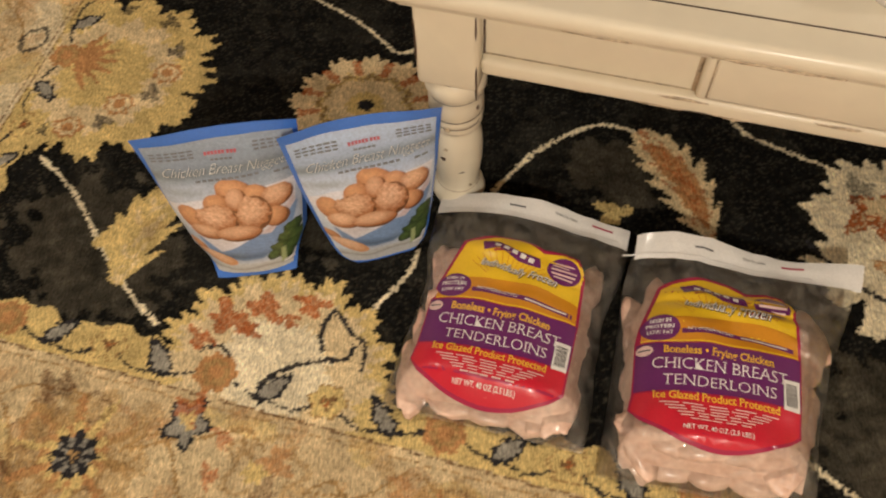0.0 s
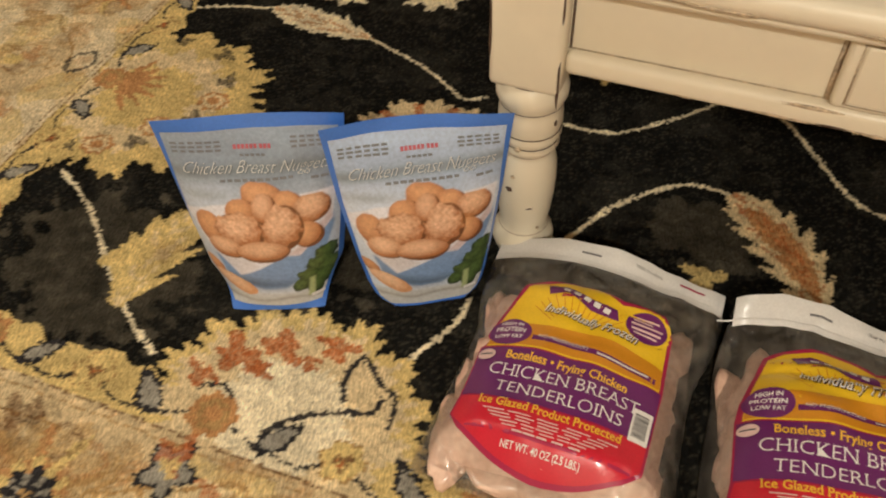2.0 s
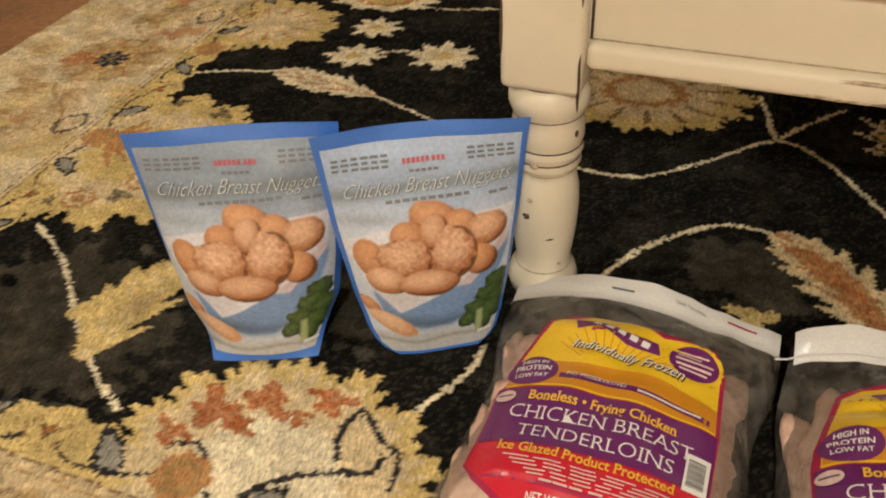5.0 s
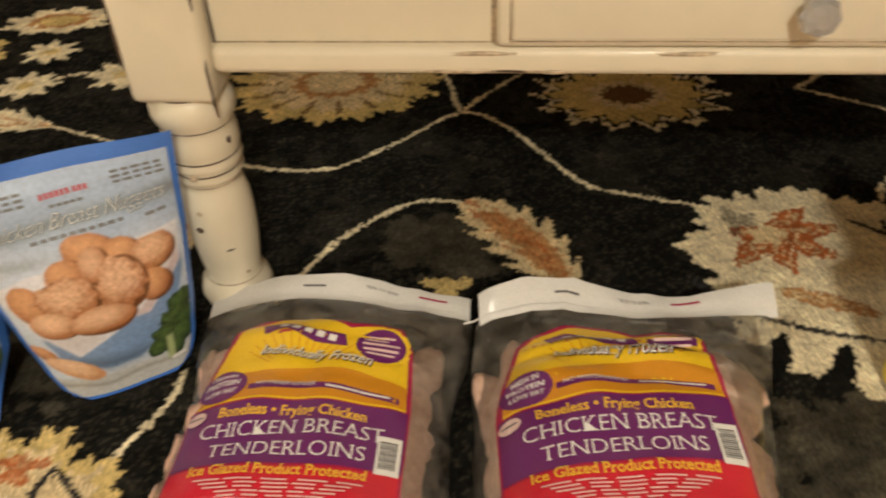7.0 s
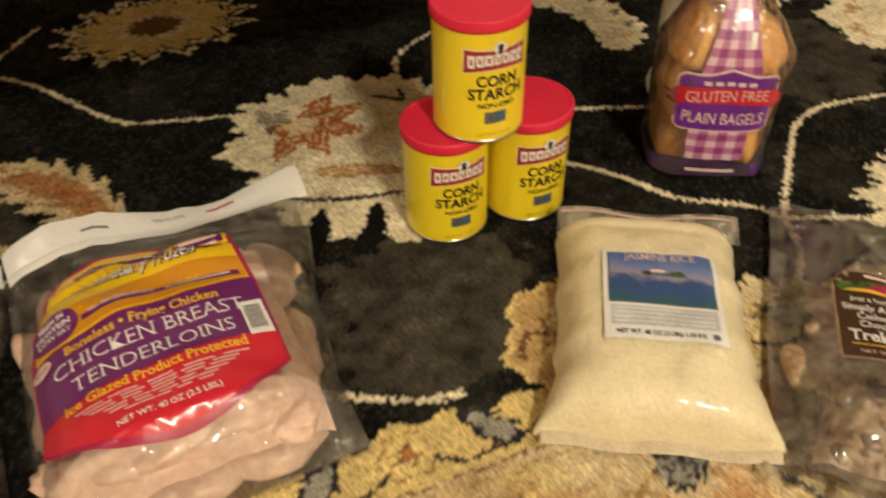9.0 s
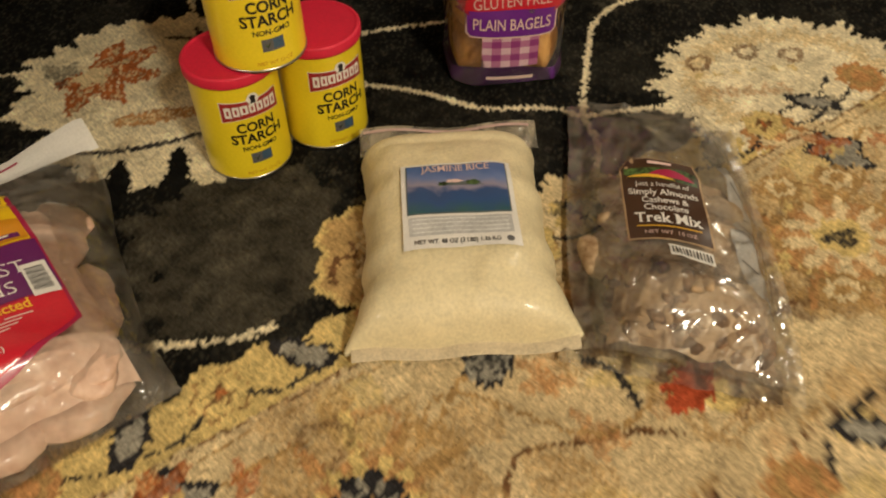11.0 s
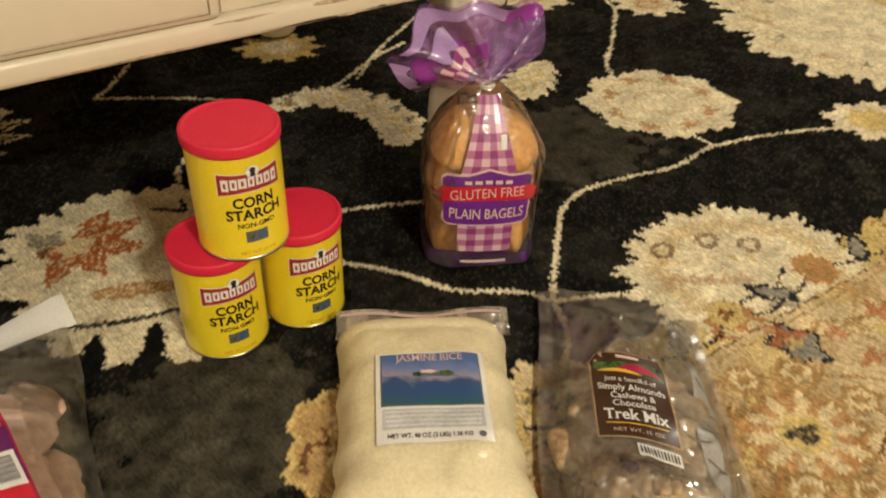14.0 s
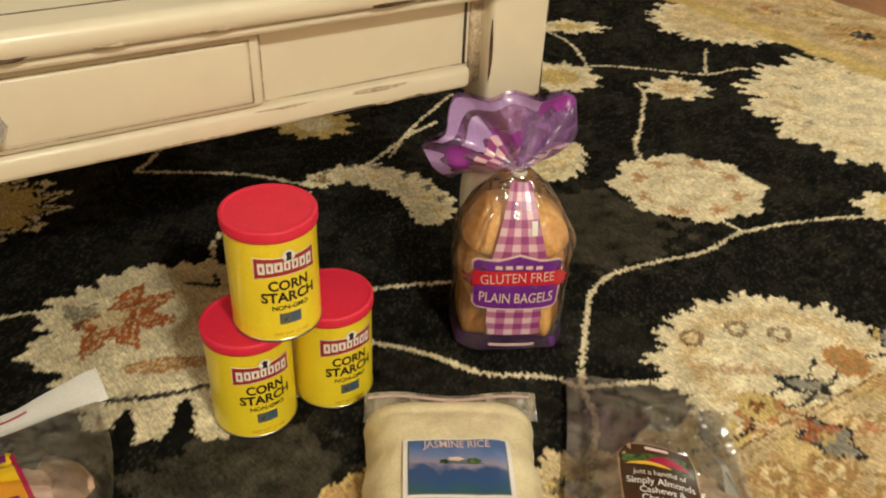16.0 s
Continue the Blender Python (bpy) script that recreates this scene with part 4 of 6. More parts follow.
# ---------------------------------------------------------------- frozen chicken bags
def chicken_bag(m, thick, shift, seed, label, centre, wrinkle, hold, top_half, drift, lift):
    bag = empty("chicken_bag", m, label, "frozen chicken bag", "frozen chicken bags on the rug")
    H = 0.312

    def half(b):
        t = b / H
        return 0.119 + (top_half - 0.119) * t + 0.004 * math.sin(9 * t + seed) - 0.008 * math.exp(-((t - 0.60) / 0.15) ** 2)

    def slide(b):
        return drift * max(0, b / H) ** 1.5

    def ht(a, b):
        t = min(max(b / H, 0), 1)
        w = min(abs(a - slide(b)) / half(b), 1)
        fill = min(1, (max(t, 0) / 0.13) ** 0.6) * (1 - 0.86 * min(1, max(0, (t - hold) / (0.93 - hold))) ** 1.3)
        dome = (1 - w ** 3.2) ** 0.7
        lump = 0.0045 * noise.noise(Vector((a * 26, b * 26, seed * 5))) * dome
        fold = wrinkle * noise.noise(Vector((a * 14 + b * 30, b * 60, seed * 3 + 9))) * dome * min(1, max(0, (t - 0.45) / 0.2))
        crease = 0.0035 * (1 - abs(noise.noise(Vector((a * 17 + 3 * seed, b * 9, 4)))) * 3) * dome * min(1, max(0, (t - 0.68) / 0.1))
        lip = lift * max(0, (t - 0.75) / 0.25) ** 1.2 * (0.8 + 0.4 * math.sin(3.2 * (a - slide(b)) / half(b) + 2.0 + 1.6 * (seed - 1)))
        return 0.006 + thick * fill * dome + (lump + fold) * fill + max(crease, 0) + lip

    def skin(a, b):
        return Vector((a + centre, b, ht(a, b)))

    face = Face(skin)
    part("film", sheet(lambda s, t: skin(slide(t * H * 0.915) + (2 * s - 1) * half(t * H * 0.915), t * H * 0.915), 64, 72), FILM, bag, "clear creased plastic film")
    part("back_film", sheet(lambda s, t: Vector((slide(t * H) + (2 * s - 1) * half(t * H) + centre, t * H, 0.0035 + (lift * 0.55) * max(0, (t - 0.8) / 0.2))), 12, 20), FILM_LIGHT, bag)
    head = part("zip_header", sheet(lambda s, t: skin(slide(H) + (2 * s - 1) * half(H), H * (0.905 + 0.095 * t)) + Vector((0, 0.0, 0.002 * math.sin(math.pi * t))), 40, 6), ZIP_WHITE, bag, "white resealable header strip")
    face.bar(0.0, H * 0.925, 0.235, 0.0016, ZIP_WHITE, head, 0.0030, name="zip_ridge")
    face.words("TEAR TO OPEN", 0.045, H * 0.962, 0.030, P_GREY, head, 0.0028)
    face.bar(0.095, H * 0.966, 0.028, 0.002, P_MAGENTA, head, 0.0028)
    face.bar(-0.02, H * 0.962, 0.022, 0.002, P_GREY, head, 0.0028)
    # pieces of meat against the film
    rng = random.Random(seed)
    for row, b in enumerate((0.020, 0.045, 0.075, 0.105, 0.135, 0.165, 0.190)):
        for col in range(5):
            if 0 < col < 4 and row > 1:
                continue
            a = (-0.082 + 0.041 * col + rng.uniform(-0.006, 0.006)) * (half(b) / 0.118)
            piece = part("tenderloin", blob(rng.uniform(0.034, 0.044), rng.uniform(0.019, 0.024), 0.0125, seed * 40 + row * 6 + col, 0.22, 3), MEAT, bag)
            edge = col in (0, 4)
            z = max(min(ht(a + q, b + w) for q in (-0.018, 0.018) for w in (-0.014, 0.014)) - 0.014, 0.014)
            piece.matrix_local = pose(a * (0.93 if edge else 1) + centre, max(b, 0.044 if edge else 0.026), z, rng.uniform(-6, 6), (-1 if a < 0 else 1) * (14 if edge else 3), (rng.uniform(65, 110) if edge else rng.uniform(-25, 25)))
    for sign in (-1, 1):
        for k in range(5):
            b = 0.048 + 0.038 * k + rng.uniform(-0.013, 0.013)
            piece = part("tenderloin", blob(rng.uniform(0.034, 0.046), rng.uniform(0.017, 0.021), 0.0090, seed * 90 + k + 20 * sign, 0.35, 3), MEAT, bag)
            a = sign * (half(b) - rng.uniform(0.030, 0.044)) + slide(b)
            piece.matrix_local = pose(a + centre, b, max(0.0105, ht(a + sign * 0.017, b) - 0.013), rng.uniform(-6, 6), sign * rng.uniform(10, 18), 90 + sign * rng.uniform(-38, 40))
    part("meat_core", sheet(lambda s, t: Vector((centre + (2 * s - 1) * 0.101, 0.015 + 0.185 * t, max(0.008, ht((2 * s - 1) * 0.101, 0.015 + 0.185 * t) - 0.010 + 0.004 * noise.noise(Vector((s * 9, t * 14, seed)))))), 40, 50), MEAT, bag, "pale pink frozen meat")
    # the printed label
    s = shift
    outline = ([(-0.098, 0.054 + s), (-0.090, 0.044 + s)] + arc_points(-0.086, 0.040 + s, 0.072, 0.034 + s, -0.022, 12) + [(0.080, 0.040 + s), (0.087, 0.046 + s), (0.088, 0.140 + s), (0.085, 0.205 + s)]
               + [(0.074, 0.226 + s), (0.055, 0.230 + s), (0.030, 0.226 + s), (0.010, 0.236 + s)] + arc_points(-0.005, 0.239 + s, -0.072, 0.223 + s, 0.007, 6) + [(-0.080, 0.197 + s), (-0.092, 0.160 + s), (-0.095, 0.140 + s), (-0.095, 0.075 + s)])
    lab = face.patch("label", outline, P_MAGENTA, bag, 0.0010, 0.007, "purple, red and yellow printed label")
    yellow = [(-0.089, 0.139 + s), (0.084, 0.138 + s), (0.081, 0.205 + s), (0.072, 0.222 + s), (0.055, 0.226 + s), (0.030, 0.221 + s), (0.008, 0.232 + s)] + arc_points(-0.006, 0.235 + s, -0.068, 0.219 + s, 0.006, 6) + [(-0.076, 0.195 + s), (-0.087, 0.160 + s)]
    y = face.patch("label_field", yellow, P_YELLOW, lab, 0.0015, 0.007)
    face.patch("hill", [(-0.088, 0.141 + s), (0.083, 0.140 + s), (0.083, 0.160 + s)] + arc_points(0.082, 0.164 + s, -0.02, 0.172 + s, 0.005, 8) + arc_points(-0.03, 0.172 + s, -0.086, 0.158 + s, 0.004, 5), P_ORANGE, lab, 0.0019, 0.008)
    for i in range(15):
        q = radians(20 + 10 * i)
        face.bar(-0.005 + 0.042 * math.cos(q), 0.172 + s + 0.030 * math.sin(q) + 0.004, 0.026, 0.0009, P_ORANGE, lab, 0.0019, math.degrees(q) * 0.9, "ray")
    face.patch("purple_band", [(-0.093, 0.076 + s), (0.086, 0.078 + s), (0.086, 0.137 + s), (-0.093, 0.137 + s)], P_PURPLE, lab, 0.0015)
    red = [(-0.096, 0.054 + s), (-0.088, 0.046 + s)] + arc_points(-0.083, 0.043 + s, 0.070, 0.037 + s, -0.021, 12) + [(0.079, 0.043 + s), (0.084, 0.048 + s), (0.085, 0.076 + s), (-0.092, 0.074 + s)]
    face.patch("red_field", red, P_RED, lab, 0.0015)
    # ribbons and badges
    face.patch("ribbon", [(-0.048, 0.222 + s), (-0.030, 0.226 + s), (-0.002, 0.215 + s), (0.026, 0.212 + s), (0.030, 0.200 + s), (0.0, 0.203 + s), (-0.026, 0.214 + s), (-0.044, 0.210 + s)], P_PURPLE, lab, 0.0021)
    for i in range(5):
        face.bar(-0.028 + 0.011 * i, 0.218 - 0.0028 * i + s, 0.007, 0.0052, P_WHITE, lab, 0.0026, -12, "brand_mark")
    face.oval("badge_edge", 0.058, 0.203 + s, 0.0245, 0.0215, P_YELLOW, lab, 0.0021, 60, 0.05, 20)
    face.oval("badge", 0.058, 0.203 + s, 0.021, 0.0185, P_PURPLE, lab, 0.0026)
    for k in range(5):
        face.bar(0.058, 0.2125 - 0.0047 * k + s, 0.020 + 0.012 * math.sin(math.pi * (k + 0.5) / 5), 0.0022, P_LIGHT, lab, 0.0031)
    face.oval("badge", -0.069, 0.156 + s, 0.021, 0.0165, P_PURPLE, lab, 0.0026)
    face.words("HIGH IN", -0.069, 0.1635 + s, 0.021, P_WHITE, lab, 0.0031, bold=0.02)
    face.words("PROTEIN", -0.069, 0.1560 + s, 0.029, P_WHITE, lab, 0.0031, bold=0.02)
    face.words("LOW FAT", -0.069, 0.1480 + s, 0.027, P_WHITE, lab, 0.0031, bold=0.02)
    face.words("Individually Frozen", 0.004, 0.183 + s, 0.095, P_BROWN, lab, 0.0026, 1.25, 0.35, 0.008, -6)
    face.words("Individually Frozen", 0.003, 0.184 + s, 0.095, P_WHITE, lab, 0.0031, 1.25, 0.35, 0.0, -6)
    face.patch("ribbon", arc_points(-0.046, 0.149 + s, 0.078, 0.143 + s, 0.003, 8) + arc_points(0.078, 0.149 + s, -0.046, 0.1555 + s, 0.003, 8), P_PURPLE, lab, 0.0021)
    face.words("NO PRESERVATIVES", -0.015, 0.1525 + s, 0.05, P_WHITE, lab, 0.0027, turn=-2)
    face.bar(0.045, 0.1495 + s, 0.052, 0.002, P_WHITE, lab, 0.0027, -4)
    face.words("Boneless \u2022 Frying Chicken", -0.005, 0.1225 + s, 0.121, P_GOLD, lab, 0.0022, 1.2, 0.0, 0.018, -1, serif=True)
    face.words("CHICKEN BREAST", -0.003, 0.1035 + s, 0.146, P_WHITE, lab, 0.0022, 1.06, 0.0, -0.012, serif=True)
    face.words("TENDERLOINS", -0.003, 0.0840 + s, 0.122, P_WHITE, lab, 0.0022, 0.98, 0.0, -0.012, serif=True)
    face.words("Ice Glazed Product Protected", -0.006, 0.0665 + s, 0.136, P_GOLD, lab, 0.0022, 1.2, 0.0, 0.018, serif=True)
    for k in range(6):
        for j in range(5):
            w = (0.132 - 0.013 * k) / 5
            face.bar(-0.004 + (j - 2) * w + 0.002 * math.sin(9 * k + 5 * j), 0.0615 - 0.0034 * k + s, w * (0.78 + 0.14 * math.sin(7 * k + 3 * j)), 0.0013, P_LIGHT, lab, 0.0022)
    face.words("NET WT. 40 OZ (2.5 LBS.)", -0.004, 0.0325 + s, 0.074, P_WHITE, lab, 0.0022, 1.15, 0.0, 0.012)
    code = face.patch("barcode", [(0.066, 0.074 + s), (0.084, 0.074 + s), (0.084, 0.110 + s), (0.066, 0.110 + s)], P_WHITE, lab, 0.0026)
    for k in range(14):
        face.bar(0.0745, 0.0795 + 0.0019 * k + s, 0.013, (0.0006, 0.0011, 0.0009)[k % 3], INK_BLACK, lab, 0.0031, name="barcode_line")
    face.oval("seal", -0.084, 0.1265 + s, 0.0085, 0.007, P_LIGHT, lab, 0.0026, label="small round printed seal")
    face.bar(-0.084, 0.1265 + s, 0.012, 0.0018, P_GREY, lab, 0.0031)
    return bag


chicken_bag(pose(0.117, 0.552, 0, 0, 0, -8.5), 0.064, -0.003, 1, "clear zip bag of frozen chicken with purple and red label", 0.018, 0.004, 0.70, 0.132, 0.002, 0.030)
chicken_bag(pose(0.362, 0.499, 0, 0, 0, -4.5), 0.076, 0.014, 2, "clear zip bag of frozen chicken with a buckled label", 0.032, 0.010, 0.60, 0.1445, 0.038, 0.042)


# ---------------------------------------------------------------- nugget pouches
def ink_material(name, rough=0.28, coat=0.35):
    """Colour print on glossy film: the ink of each spot, broken by a fine screen grain."""
    m = material(name, (0.5, 0.5, 0.5), rough, vary=0.03, coat=coat)
    nt = m.node_tree
    at = nt.nodes.new("ShaderNodeAttribute")
    at.attribute_name = "ink"
    no = nt.nodes.new("ShaderNodeTexNoise")
    no.inputs["Scale"].default_value, no.inputs["Detail"].default_value = 260, 3
    mr = nt.nodes.new("ShaderNodeMapRange")
    mr.inputs["From Min"].default_value, mr.inputs["From Max"].default_value = 0.3, 0.7
    mr.inputs["To Min"].default_value, mr.inputs["To Max"].default_value = 0.88, 1.10
    vm = nt.nodes.new("ShaderNodeVectorMath")
    vm.operation = "SCALE"
    co = nt.nodes.new("ShaderNodeTexCoord")
    nt.links.new(co.outputs["Object"], no.inputs["Vector"])
    nt.links.new(no.outputs["Fac"], mr.inputs["Value"])
    nt.links.new(at.outputs["Color"], vm.inputs[0])
    nt.links.new(mr.outputs[0], vm.inputs["Scale"])
    nt.links.new(vm.outputs["Vector"], nt.nodes["Principled BSDF"].inputs["Base Color"])
    return m


def ripple(x, y, f, seed):
    """Smooth uneven waves over arrays, about -1 to 1."""
    rng = np.random.default_rng(seed)
    out = 0
    for k in range(5):
        a, p = rng.uniform(0, 6.28, 2)
        out = out + np.sin(f * rng.uniform(0.7, 1.3) * (x * math.cos(a) + y * math.sin(a)) + p + 1.3 * np.sin(0.8 * f * (x * math.sin(a) - y * math.cos(a)) + 2 * p))
    return out / 3


class Print:
    """A colour picture laid ink over ink on a grid of spots (a, b)."""

    def __init__(self, a, b, base):
        self.a, self.b = a, b
        self.c = np.tile(np.array(base, float), (len(a), 1))

    def lay(self, k, colour):
        k = np.clip(k, 0, 1)[:, None]
        self.c = self.c * (1 - k) + k * np.asarray(colour)

    def shape(self, outline, colour, soft=0.0015):
        """A filled outline with a soft edge."""
        p = np.array(outline)
        inside = np.zeros(len(self.a), bool)
        dist = np.full(len(self.a), 9.0)
        for (x0, y0), (x1, y1) in zip(p, np.roll(p, -1, 0)):
            cross = ((y0 > self.b) != (y1 > self.b)) & (self.a < (x1 - x0) * (self.b - y0) / ((y1 - y0) or 1e-9) + x0)
            inside ^= cross
            q = np.clip(((self.a - x0) * (x1 - x0) + (self.b - y0) * (y1 - y0)) / ((x1 - x0) ** 2 + (y1 - y0) ** 2), 0, 1)
            dist = np.minimum(dist, np.hypot(self.a - x0 - q * (x1 - x0), self.b - y0 - q * (y1 - y0)))
        self.lay(0.5 + np.where(inside, 1, -1) * dist / soft, colour)

    def lump(self, a, b, rx, ry, turn, light, deep, seed, rough):
        """A rounded crumbed piece, paler on top, browner towards its rim."""
        c, s = math.cos(radians(turn)), math.sin(radians(turn))
        x, y = self.a - a, self.b - b
        u, v = (x * c + y * s) / rx, (-x * s + y * c) / ry
        r = np.hypot(u, v) + 0.07 * ripple(self.a, self.b, 110, seed) + rough * 0.10 * ripple(self.a, self.b, 420, seed + 50)
        r = np.maximum(r, 0)
        top = np.clip(0.72 - 0.62 * r ** 2.2 + 0.30 * (y / ry) - 0.10 * (x / rx) + rough * (0.17 * ripple(self.a, self.b, 620, seed + 9) + 0.15 * ripple(self.a, self.b, 1150, seed + 19)) + 0.08 * ripple(self.a, self.b, 190, seed + 3), 0, 1)[:, None]
        self.lay((1.06 - r) / 0.07, np.array(deep) * (1 - top) + np.array(light) * top)


def link_print(name, f, nu, nv, paint, mat, parent, label=""):
    """A finely gridded printed area: f(s, t) gives (a, b, place); paint(a, b) the ink."""
    spots = [f(i / nu, j / nv) for j in range(nv + 1) for i in range(nu + 1)]
    bm = bmesh.new()
    vs = [bm.verts.new(q[2]) for q in spots]
    for j in range(nv):
        for i in range(nu):
            k = j * (nu + 1) + i
            bm.faces.new((vs[k], vs[k + 1], vs[k + nu + 2], vs[k + nu + 1]))
    ob = part(name, bm, mat, parent, label)
    ink = ob.data.attributes.new("ink", "FLOAT_COLOR", "POINT")
    col = np.ones((len(spots), 4))
    col[:, :3] = np.clip(paint(np.array([q[0] for q in spots]), np.array([q[1] for q in spots])), 0.005, 0.9)
    ink.data.foreach_set("color", col.ravel())
    return ob


POUCH_INK = ink_material("pouch_print")
GREENS = material("printed_greens", (0.07, 0.13, 0.035), 0.3, vary=0.5, scale=90, fine=300, coat=0.3)
P_SCRIPT = material("script_white", (0.74, 0.75, 0.74), 0.3, coat=0.3)
P_SCRIPT_BLUE = material("script_slate", (0.13, 0.16, 0.19), 0.3, coat=0.3)
P_BRAND = material("brand_red", (0.55, 0.14, 0.18), 0.3, coat=0.3)
PAPER = material("printed_paper", (0.70, 0.68, 0.68), 0.3, vary=0.1, scale=20, coat=0.3)
P_SOFT_GREY = material("soft_grey_print", (0.21, 0.22, 0.24), 0.3, coat=0.3)
SLATE = material("slate_print", (0.12, 0.15, 0.16), 0.3, coat=0.3)


def serving(pale):
    """The pouch's printed photo: crumbed nuggets on paper in a blue bowl, greens beside it."""
    def paint(a, z):
        # the first pouch's grey sheen is put into its duller background ink
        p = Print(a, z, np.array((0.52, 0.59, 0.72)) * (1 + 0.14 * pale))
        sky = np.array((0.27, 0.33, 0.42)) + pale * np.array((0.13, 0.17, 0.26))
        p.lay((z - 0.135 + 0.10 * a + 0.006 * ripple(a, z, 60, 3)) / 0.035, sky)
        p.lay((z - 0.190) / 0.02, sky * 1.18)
        p.lay(np.exp(-((z - 0.178 - 0.05 * a) / 0.007) ** 2) * 0.75, (0.20, 0.235, 0.255))
        p.lay(np.exp(-((z - 0.150) / 0.006) ** 2 - ((a + 0.055) / 0.03) ** 2) * 0.6, (0.30, 0.34, 0.38))
        p.lay((0.030 - z) / 0.008, (0.50, 0.51, 0.52))
        p.lay(np.exp(-((z - 0.016 - 0.002 * np.sin(a * 90)) / 0.0022) ** 2) * 0.6, (0.25, 0.23, 0.20))
        p.shape([(-0.058, 0.075), (-0.050, 0.052), (-0.034, 0.036), (-0.010, 0.030), (0.014, 0.031), (0.040, 0.046), (0.060, 0.072), (0.074, 0.106), (0.074, 0.118), (0.02, 0.085)], (0.20, 0.31, 0.54), 0.003)
        p.shape([(-0.050, 0.050), (-0.034, 0.036), (-0.010, 0.030), (0.014, 0.031), (0.030, 0.040), (0.0, 0.040)], (0.10, 0.15, 0.24), 0.012)
        p.shape([(-0.082, 0.128), (-0.062, 0.085), (-0.034, 0.0505), (-0.008, 0.062), (0.021, 0.077), (0.034, 0.076), (0.072, 0.112), (0.080, 0.150), (0.050, 0.150), (-0.050, 0.140)], (0.74, 0.74, 0.82), 0.002)
        p.shape([(0.021, 0.077), (0.034, 0.076), (0.072, 0.112), (0.072, 0.124), (0.046, 0.098)], (0.60, 0.50, 0.53), 0.004)
        p.shape([(-0.058, 0.080), (-0.034, 0.0515), (-0.010, 0.064), (-0.020, 0.072)], (0.66, 0.63, 0.68), 0.005)
        lit, deep, rich = (0.86, 0.57, 0.38), (0.42, 0.17, 0.07), (0.76, 0.42, 0.22)
        for k, (x, y, rx, ry, turn, light, rough) in enumerate((
                (0.004, 0.150, 0.021, 0.015, -10, rich, 0.3), (-0.022, 0.134, 0.015, 0.013, 15, rich, 0.2), (0.028, 0.140, 0.016, 0.014, -20, rich, 0.3),
                (0.052, 0.133, 0.019, 0.015, 15, lit, 0.7), (-0.057, 0.113, 0.014, 0.019, 15, rich, 0.2), (-0.002, 0.112, 0.020, 0.018, 0, rich, 0.3),
                (0.003, 0.137, 0.012, 0.016, -8, lit, 0.2), (0.044, 0.102, 0.015, 0.015, 20, rich, 0.2), (-0.026, 0.113, 0.024, 0.019, -10, lit, 1.0),
                (0.020, 0.114, 0.020, 0.024, -14, lit, 1.0), (-0.044, 0.089, 0.018, 0.013, -16, lit, 0.2), (-0.005, 0.085, 0.028, 0.0125, 3, lit, 0.2))):
            p.lump(x + 0.002, y - 0.002, rx * 1.04, ry * 1.06, turn, (0.22, 0.08, 0.03), (0.16, 0.06, 0.02), 40 + k, 0.0)
            p.lump(x, y, rx, ry, turn, light, deep, 20 + k, rough)
        p.lump(-0.062, 0.058, 0.012, 0.007, -50, rich, deep, 70, 0.3)
        p.lump(-0.042, 0.037, 0.024, 0.010, -32, (0.84, 0.58, 0.40), (0.58, 0.30, 0.15), 71, 0.3)
        leaf, dusk = (0.10, 0.16, 0.045), (0.015, 0.032, 0.012)
        for k, (x, y, r) in enumerate(((0.062, 0.070, 0.013), (0.052, 0.056, 0.014), (0.064, 0.048, 0.014), (0.040, 0.044, 0.012), (0.055, 0.036, 0.013), (0.046, 0.026, 0.010), (0.030, 0.032, 0.009))):
            p.lump(x, y, r, r * 0.9, 0, leaf, dusk, 80 + k, 1.2)
        p.shape([(0.040, 0.040), (0.046, 0.040), (0.043, 0.016), (0.036, 0.016)], (0.36, 0.42, 0.20), 0.003)
        return p.c
    return paint


